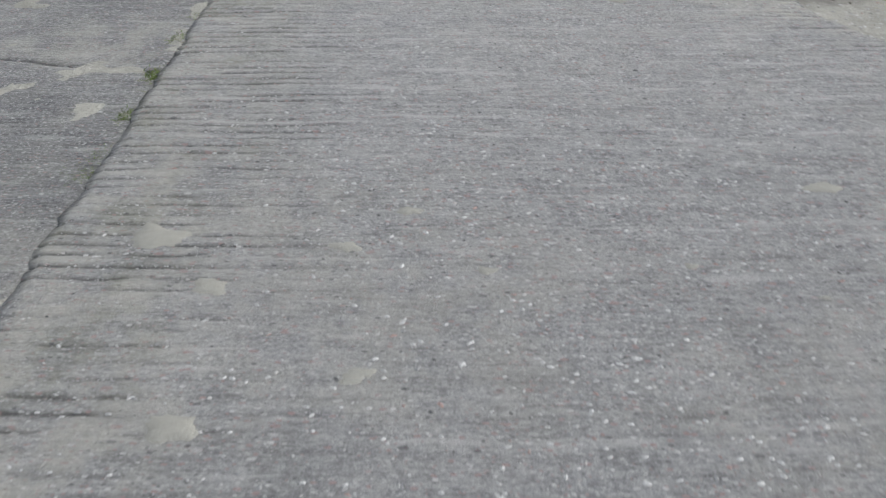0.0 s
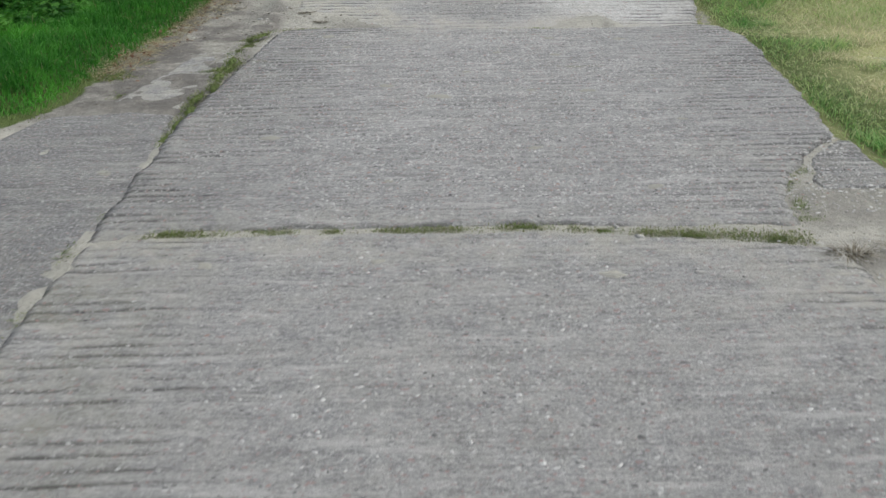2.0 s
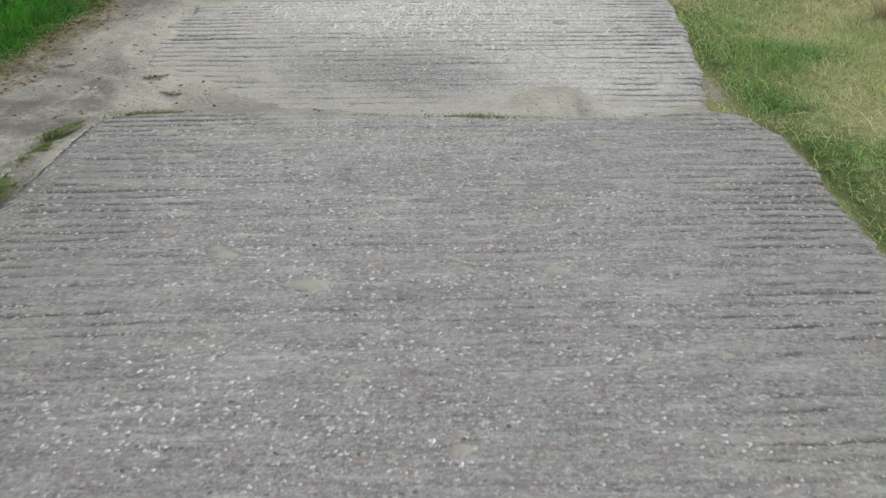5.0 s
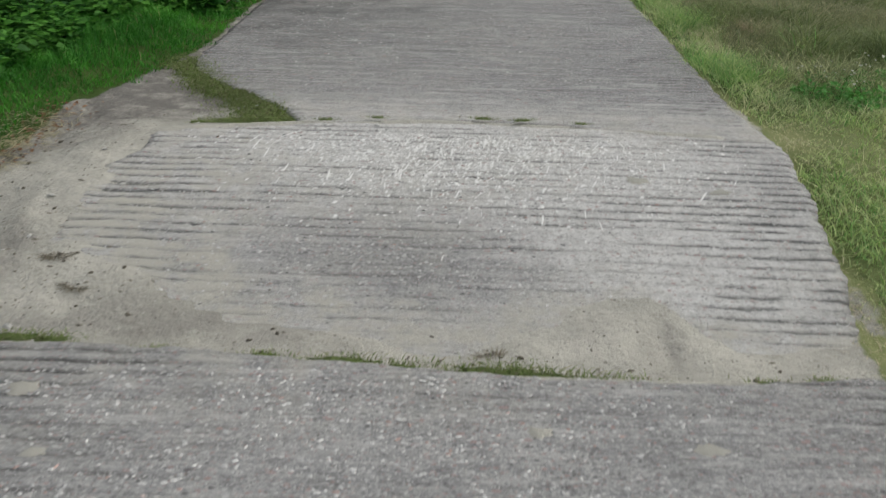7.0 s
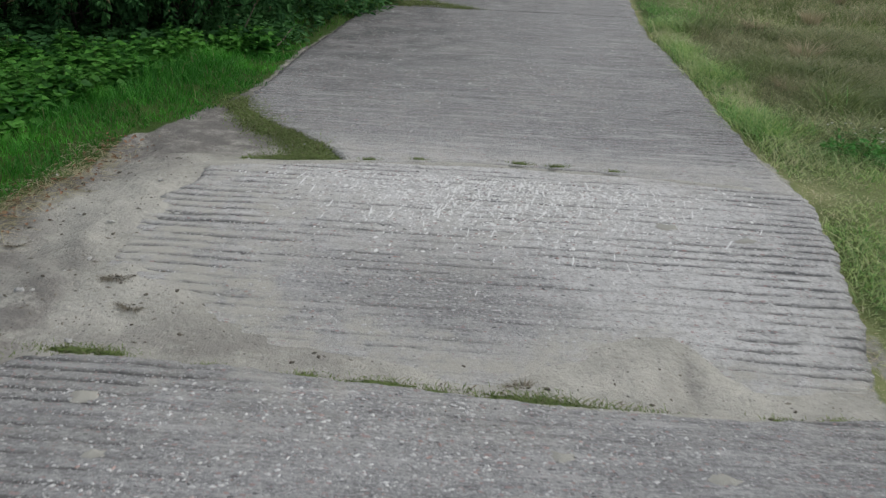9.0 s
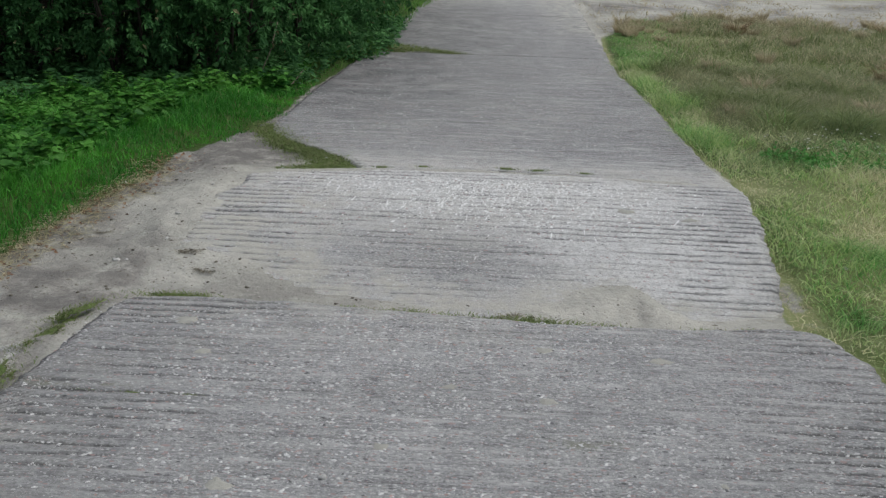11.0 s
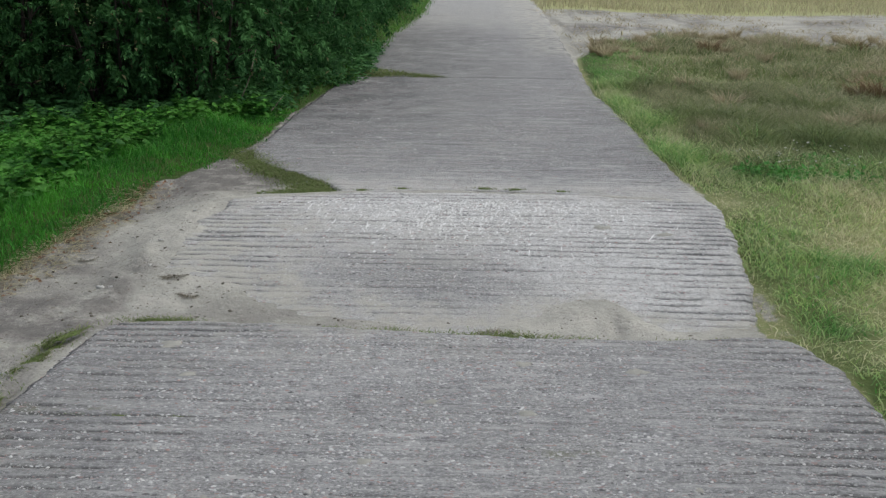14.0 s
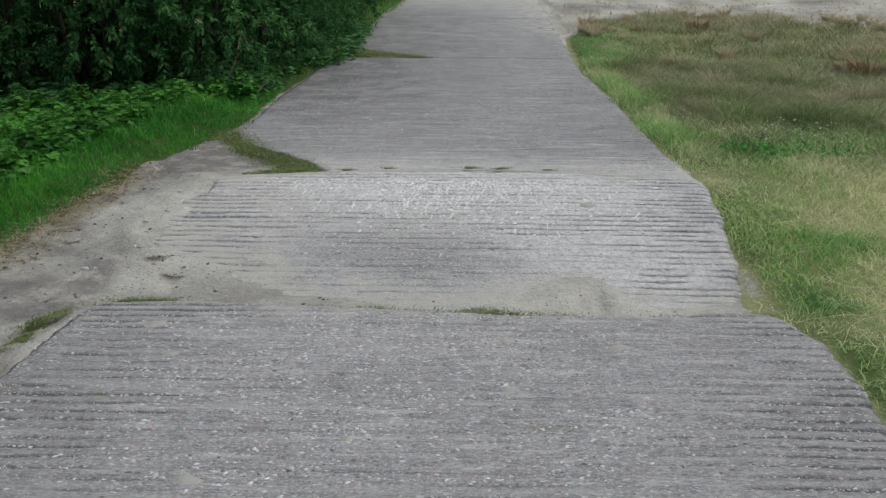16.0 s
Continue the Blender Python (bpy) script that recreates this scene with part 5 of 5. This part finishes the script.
    tagged(put("bared_pebbles", mesh_of("bared_pebbles", v, tris, PEBBLE)), "pale bared pebbles in the worn concrete skin", "pebbles", kind="stuff")


def clod(seed, name, material, label, category, group):
    bm = bmesh.new()
    bmesh.ops.create_icosphere(bm, subdivisions=2, radius=1.0)
    for v in bm.verts:
        k = 1 + 0.8 * noise.noise(v.co * 1.4 + Vector((seed * 3.1, 0, 0))) + 0.4 * noise.noise(v.co * 3.5 + Vector((seed, 7, 0)))
        v.co = Vector((v.co.x * k, v.co.y * 0.75 * k, v.co.z * 0.4 * k)) * 0.03
    return tagged(put(name, from_bm(name, bm, material)), label, category, group)


def spread(src, spots, scales, seed, flat_on=surface):
    rng = random.Random(seed)
    for k, (x, y) in enumerate(spots):
        s = rng.uniform(*scales)
        m = pose(x, y, float(flat_on(np.array(x), np.array(y))) + 0.004 * s, rng.uniform(-15, 15), rng.uniform(-15, 15), rng.uniform(0, 360)) @ Matrix.Scale(s, 4)
        if k < len(src):
            src[k].matrix_world = m
        else:
            ob = copy_thing(src[k % len(src)], m)
            ob.scale = (s, s, s)


def build_clods():
    rng = random.Random(61)
    clods = [clod(k, "clod", CLOD, "dark crumbly clod of earth on the sand", "clod", "clods on the sand") for k in (1, 2, 3)]
    spots = [(-0.72, 9.18), (-0.66, 9.2), (-0.78, 9.16), (0.5, 8.62), (0.62, 8.60), (0.84, 8.58), (0.92, 8.60), (0.98, 8.59), (0.18, 8.7), (0.1, 9.0), (-0.2, 8.85), (-0.35, 8.8), (-0.45, 8.72), (-0.55, 8.86), (-1.0, 8.95), (-1.1, 9.2),
             (0.72, 8.57), (-1.25, 9.55), (-1.4, 9.3), (-1.2, 9.9), (-1.45, 8.9), (-1.35, 8.6), (-1.28, 10.2), (-1.1, 10.35), (-1.3, 7.9), (-1.2, 7.75), (1.66, 4.71), (1.72, 4.66), (1.93, 4.64), (2.0, 4.6), (1.62, 5.12), (0.99, 5.07), (-0.45, 5.2)]
    spots += [(rng.uniform(-1.55, -0.2), rng.uniform(8.5, 10.4)) for _ in range(24)]
    spots += [(rng.uniform(-0.3, 1.9), rng.uniform(8.45, 8.8)) for _ in range(14)]
    spots += [(float(edge_left(y)) + rng.uniform(0.02, 0.45), y) for y in (rng.uniform(8.3, 10.8) for _ in range(40))]
    spread(clods, spots, (0.10, 0.40), 62)
    stones = [clod(k, "stone", STONE, "small pale stone lying loose on the track", "stone", "loose stones") for k in (5, 6)]
    spots = [(0.76, 5.17), (0.98, 5.0), (0.57, 6.46), (0.88, 7.2), (-0.25, 7.3), (0.3, 7.05), (-0.1, 7.0), (1.05, 4.9), (1.2, 4.6), (-0.22, 2.2), (2.32, 9.9), (2.6, 9.4), (-1.4, 6.9)]
    spots += [(rng.uniform(-1.5, -0.5), rng.uniform(8.7, 10.6)) for _ in range(10)]
    spread(stones, spots, (0.3, 0.7), 63)


def build_crumbs():
    """Dark crumbs of soil, grit and splinters on the trodden sand: uneven four-cornered bits, joined."""
    rng = np.random.default_rng(66)
    n = 4600
    x, y = rng.uniform(-1.8, 0.3, n), rng.uniform(6.7, 11.9, n)
    fall = smooth(0.3, -0.7, x) * smooth(0.45, 0.62, fbm(x * 3.2, y * 3.2, 67) + 0.15 * smooth(-0.5, -1.3, x)) * (x > edge_left(y) + 0.02) * np.where(y < 8.5, x < -1.0, True) * np.where(y > 10.5, x < -0.75, True)
    keep = rng.uniform(0, 1, n) < fall
    x, y = np.r_[x[keep], rng.uniform(-0.6, 2.0, 160)], np.r_[y[keep], 8.46 + np.abs(rng.normal(0, 0.14, 160))]
    n = len(x)
    r = 0.002 + 0.007 * rng.uniform(0, 1, n) ** 3
    z = surface(x, y)
    a = rng.uniform(0, 2 * np.pi, n)
    unit = np.array([(1, 0.1, 0), (-0.2, 0.7, 0), (-0.9, -0.2, 0), (0.1, -0.8, 0), (0.05, 0.0, 0.7)])
    lx, ly = unit[:, 0][None] * (r * rng.uniform(0.8, 2.6, n))[:, None], unit[:, 1][None] * r[:, None]
    ca, sa = np.cos(a)[:, None], np.sin(a)[:, None]
    v = np.stack([x[:, None] + lx * ca - ly * sa, y[:, None] + lx * sa + ly * ca, z[:, None] - 0.001 + unit[:, 2][None] * r[:, None]], -1).reshape(-1, 3)
    i = (np.arange(n) * 5)[:, None]
    tris = [i + np.array(t) for t in ((0, 1, 4), (1, 2, 4), (2, 3, 4), (3, 0, 4))]
    tagged(put("soil_crumbs", mesh_of("soil_crumbs", v, tris, CRUMB)), "dark crumbs of soil and grit on the trodden sand", "crumbs", kind="stuff")


def dead_weed(seed):
    """A flattened brown plant of dead stalks and shrunken leaves."""
    rng = np.random.default_rng(seed)
    thing = new("dead_weed")
    n = 260
    a, d = rng.uniform(0, 2 * np.pi, n), 0.07 * np.sqrt(rng.uniform(0, 1, n))
    pos = np.stack([1.5 * d * np.cos(a), 0.6 * d * np.sin(a), 0.004 + 0 * a], -1)
    tagged(put("growth", blade_mesh("growth", pos, rng.uniform(0.02, 0.06, n), rng.uniform(0.003, 0.006, n), DEADWEED, rng.uniform(0, 0.6, n), 2.0, seed), thing), kind="stuff")
    m = 50
    b, e = rng.uniform(0, 2 * np.pi, m), 0.08 * np.sqrt(rng.uniform(0, 1, m))
    pos = np.stack([1.5 * e * np.cos(b), 0.6 * e * np.sin(b), rng.uniform(0.006, 0.02, m)], -1)
    tagged(put("foliage", leaf_mesh("foliage", pos, np.stack([np.cos(b), np.sin(b), rng.normal(0, 0.3, m)], -1), rng.uniform(0.012, 0.03, m), 0.5, DEADWEED, seed), thing), kind="stuff")
    return tagged(thing, "dead grey-brown weed lying flat on the sand", "dead weed", "dead weeds on the track")


def build_dead_weeds():
    weeds = [dead_weed(601), dead_weed(602)]
    spots = [(1.76, 4.74), (1.99, 4.82), (2.1, 4.78), (-0.72, 9.17), (-0.60, 8.98), (0.90, 8.61), (-1.3, 9.5)]
    rng = random.Random(64)
    for k, (x, y) in enumerate(spots):
        s = rng.uniform(0.35, 0.5) if k > 2 else rng.uniform(0.6, 0.8)
        m = pose(x, y, float(surface(np.array(x), np.array(y))) - 0.003, 0, 0, rng.uniform(-30, 30)) @ Matrix.Scale(s, 4)
        if k < len(weeds):
            weeds[k].matrix_world = m
        else:
            ob = copy_thing(weeds[k % len(weeds)], m)
            ob.scale = (s, s, s)


def build_litter():
    """Fallen leaves at the verge's rim and dead twigs before the shrubs."""
    rng = np.random.default_rng(71)
    n = 800
    y = rng.uniform(7.3, 11.0, n)
    x = edge_left(y) + rng.normal(0.04, 0.09, n)
    pos = np.stack([x, y, land(x, y) + 0.006], -1)
    a = rng.uniform(0, 2 * np.pi, n)
    me = leaf_mesh("fallen_leaves", pos, np.stack([np.cos(a), np.sin(a), rng.normal(0.05, 0.12, n)], -1), rng.uniform(0.015, 0.035, n), 0.5, DEADLEAF, 72)
    tagged(put("fallen_leaves", me), "brown fallen leaves along the verge's rim", "leaves", kind="stuff")
    for k, (base, tip) in enumerate((((-1.45, 13.75, 0.2), (-1.28, 14.0, 0.75)), ((-2.35, 14.2, 0.3), (-2.4, 14.3, 0.95)), ((-2.3, 14.0, 0.35), (-2.75, 14.3, 0.5)), ((-1.9, 13.9, 0.3), (-2.15, 14.2, 0.5)), ((-1.15, 13.6, 0.18), (-1.05, 13.95, 0.3)))):
        bm = bmesh.new()
        b, t = Vector(base), Vector(tip)
        b.z = float(land(b.x, b.y)) - 0.02
        mid = (b + t) / 2 + Vector((0.03, 0.02, 0.02))
        tube(bm, [b, mid, t], [0.008, 0.006, 0.003], 6)
        tube(bm, [mid, mid + Vector((0.08, -0.03, 0.10))], [0.004, 0.002], 5)
        tagged(put("dead_twig", from_bm("dead_twig", bm, DEADWOOD)), "bare pale dead twig leaning out of the weeds", "twig", "dead twigs")


def flowering_weed(seed):
    """Bright green low weed with a few small white flower heads on stalks."""
    rng = np.random.default_rng(seed)
    thing = new("flowering_weed")
    n = 90
    a, r = rng.uniform(0, 2 * np.pi, n), 0.15 * np.sqrt(rng.uniform(0, 1, n))
    pos = np.stack([r * np.cos(a), r * np.sin(a), rng.uniform(0.01, 0.13, n) * (1 - r / 0.3)], -1)
    way = np.stack([np.cos(a), np.sin(a), rng.uniform(0.0, 1.2, n)], -1)
    put("leaves", leaf_mesh("leaves", pos, way, rng.uniform(0.03, 0.06, n), 0.6, CLOVER, seed), thing)
    for k in range(2):
        b = rng.uniform(0, 2 * np.pi)
        top = np.array([0.13 * np.cos(b), 0.13 * np.sin(b), rng.uniform(0.2, 0.32)])
        bm = bmesh.new()
        tube(bm, [np.zeros(3), top * np.array([0.3, 0.3, 0.6]), top], [0.003, 0.0025, 0.0015], 5)
        stalk = put("stalk", from_bm("stalk", bm, GREENSTEM), thing)
        bm = bmesh.new()
        for p in range(7):
            c = 2 * math.pi * p / 7
            q = [bm.verts.new(Vector(top) + Vector(d)) for d in ((0, 0, 0), (0.010 * math.cos(c - 0.35), 0.010 * math.sin(c - 0.35), 0.004), (0.016 * math.cos(c), 0.016 * math.sin(c), 0.003), (0.010 * math.cos(c + 0.35), 0.010 * math.sin(c + 0.35), 0.004))]
            bm.faces.new(q)
        bmesh.ops.create_icosphere(bm, subdivisions=1, radius=0.006, matrix=Matrix.Translation(Vector(top)))
        put("flower_head", from_bm("flower_head", bm, FLOWER), stalk, label="small white flower head")
    return tagged(thing, "bright green weed with small white flowers in the grass", "weed", "flowering weeds in the meadow")


def dry_tuft(seed, brown):
    rng = np.random.default_rng(seed)
    n = 380
    a, r = rng.uniform(0, 2 * np.pi, n), 0.10 * np.sqrt(rng.uniform(0, 1, n))
    pos = np.stack([r * np.cos(a), r * np.sin(a), 0 * a - 0.02], -1)
    me = blade_mesh("dry_tuft", pos, rng.uniform(0.18, 0.42, n), rng.uniform(0.005, 0.010, n), DEADLEAF if brown else DRYMAT, np.clip(rng.normal(0.5, 0.35, n), 0, 1), 0.55, seed)
    return tagged(put("dry_tuft", me), "rusty brown tuft of dead grass" if brown else "tall straw-coloured tuft of seeding grass", "grass tuft", "tufts in the meadow")


def build_meadow_plants():
    rng = random.Random(81)
    weeds = [flowering_weed(501), flowering_weed(502), flowering_weed(503)]
    spots = [(rng.uniform(2.75, 3.7), rng.uniform(11.2, 12.1)) for _ in range(20)] 
    place(weeds, spots, 82, (0.45, 0.85), 0.0)
    straw = [dry_tuft(511, False), dry_tuft(512, False)]
    spots = [(3.9, 11.0), (4.1, 11.5), (4.3, 12.2), (3.7, 10.2), (4.6, 13.0), (5.0, 14.2), (4.2, 13.6)]
    while len(spots) < 90:
        x, y = rng.uniform(2.9, 11), rng.uniform(13, 25)
        if x > 2.6 + 0.02 * y and sand_amount(np.array(x), np.array(y)) < 0.6:
            spots.append((x, y))
    for _ in range(70):
        x = rng.uniform(2.7, 9.8)
        spots.append((x, float(bank_rim(x)) + rng.uniform(-1.6, 0.9)))
    place(straw, spots, 83, (0.4, 0.8))
    rust = [dry_tuft(521, True)]
    place(rust, [(5.35, 16.3), (5.5, 16.1), (7.3, 21.7), (4.6, 20.9)], 84, (0.7, 1.1))


build_moss()
build_sand()
build_pebbles()
build_clods()
build_crumbs()
build_dead_weeds()
build_litter()
build_meadow_plants()
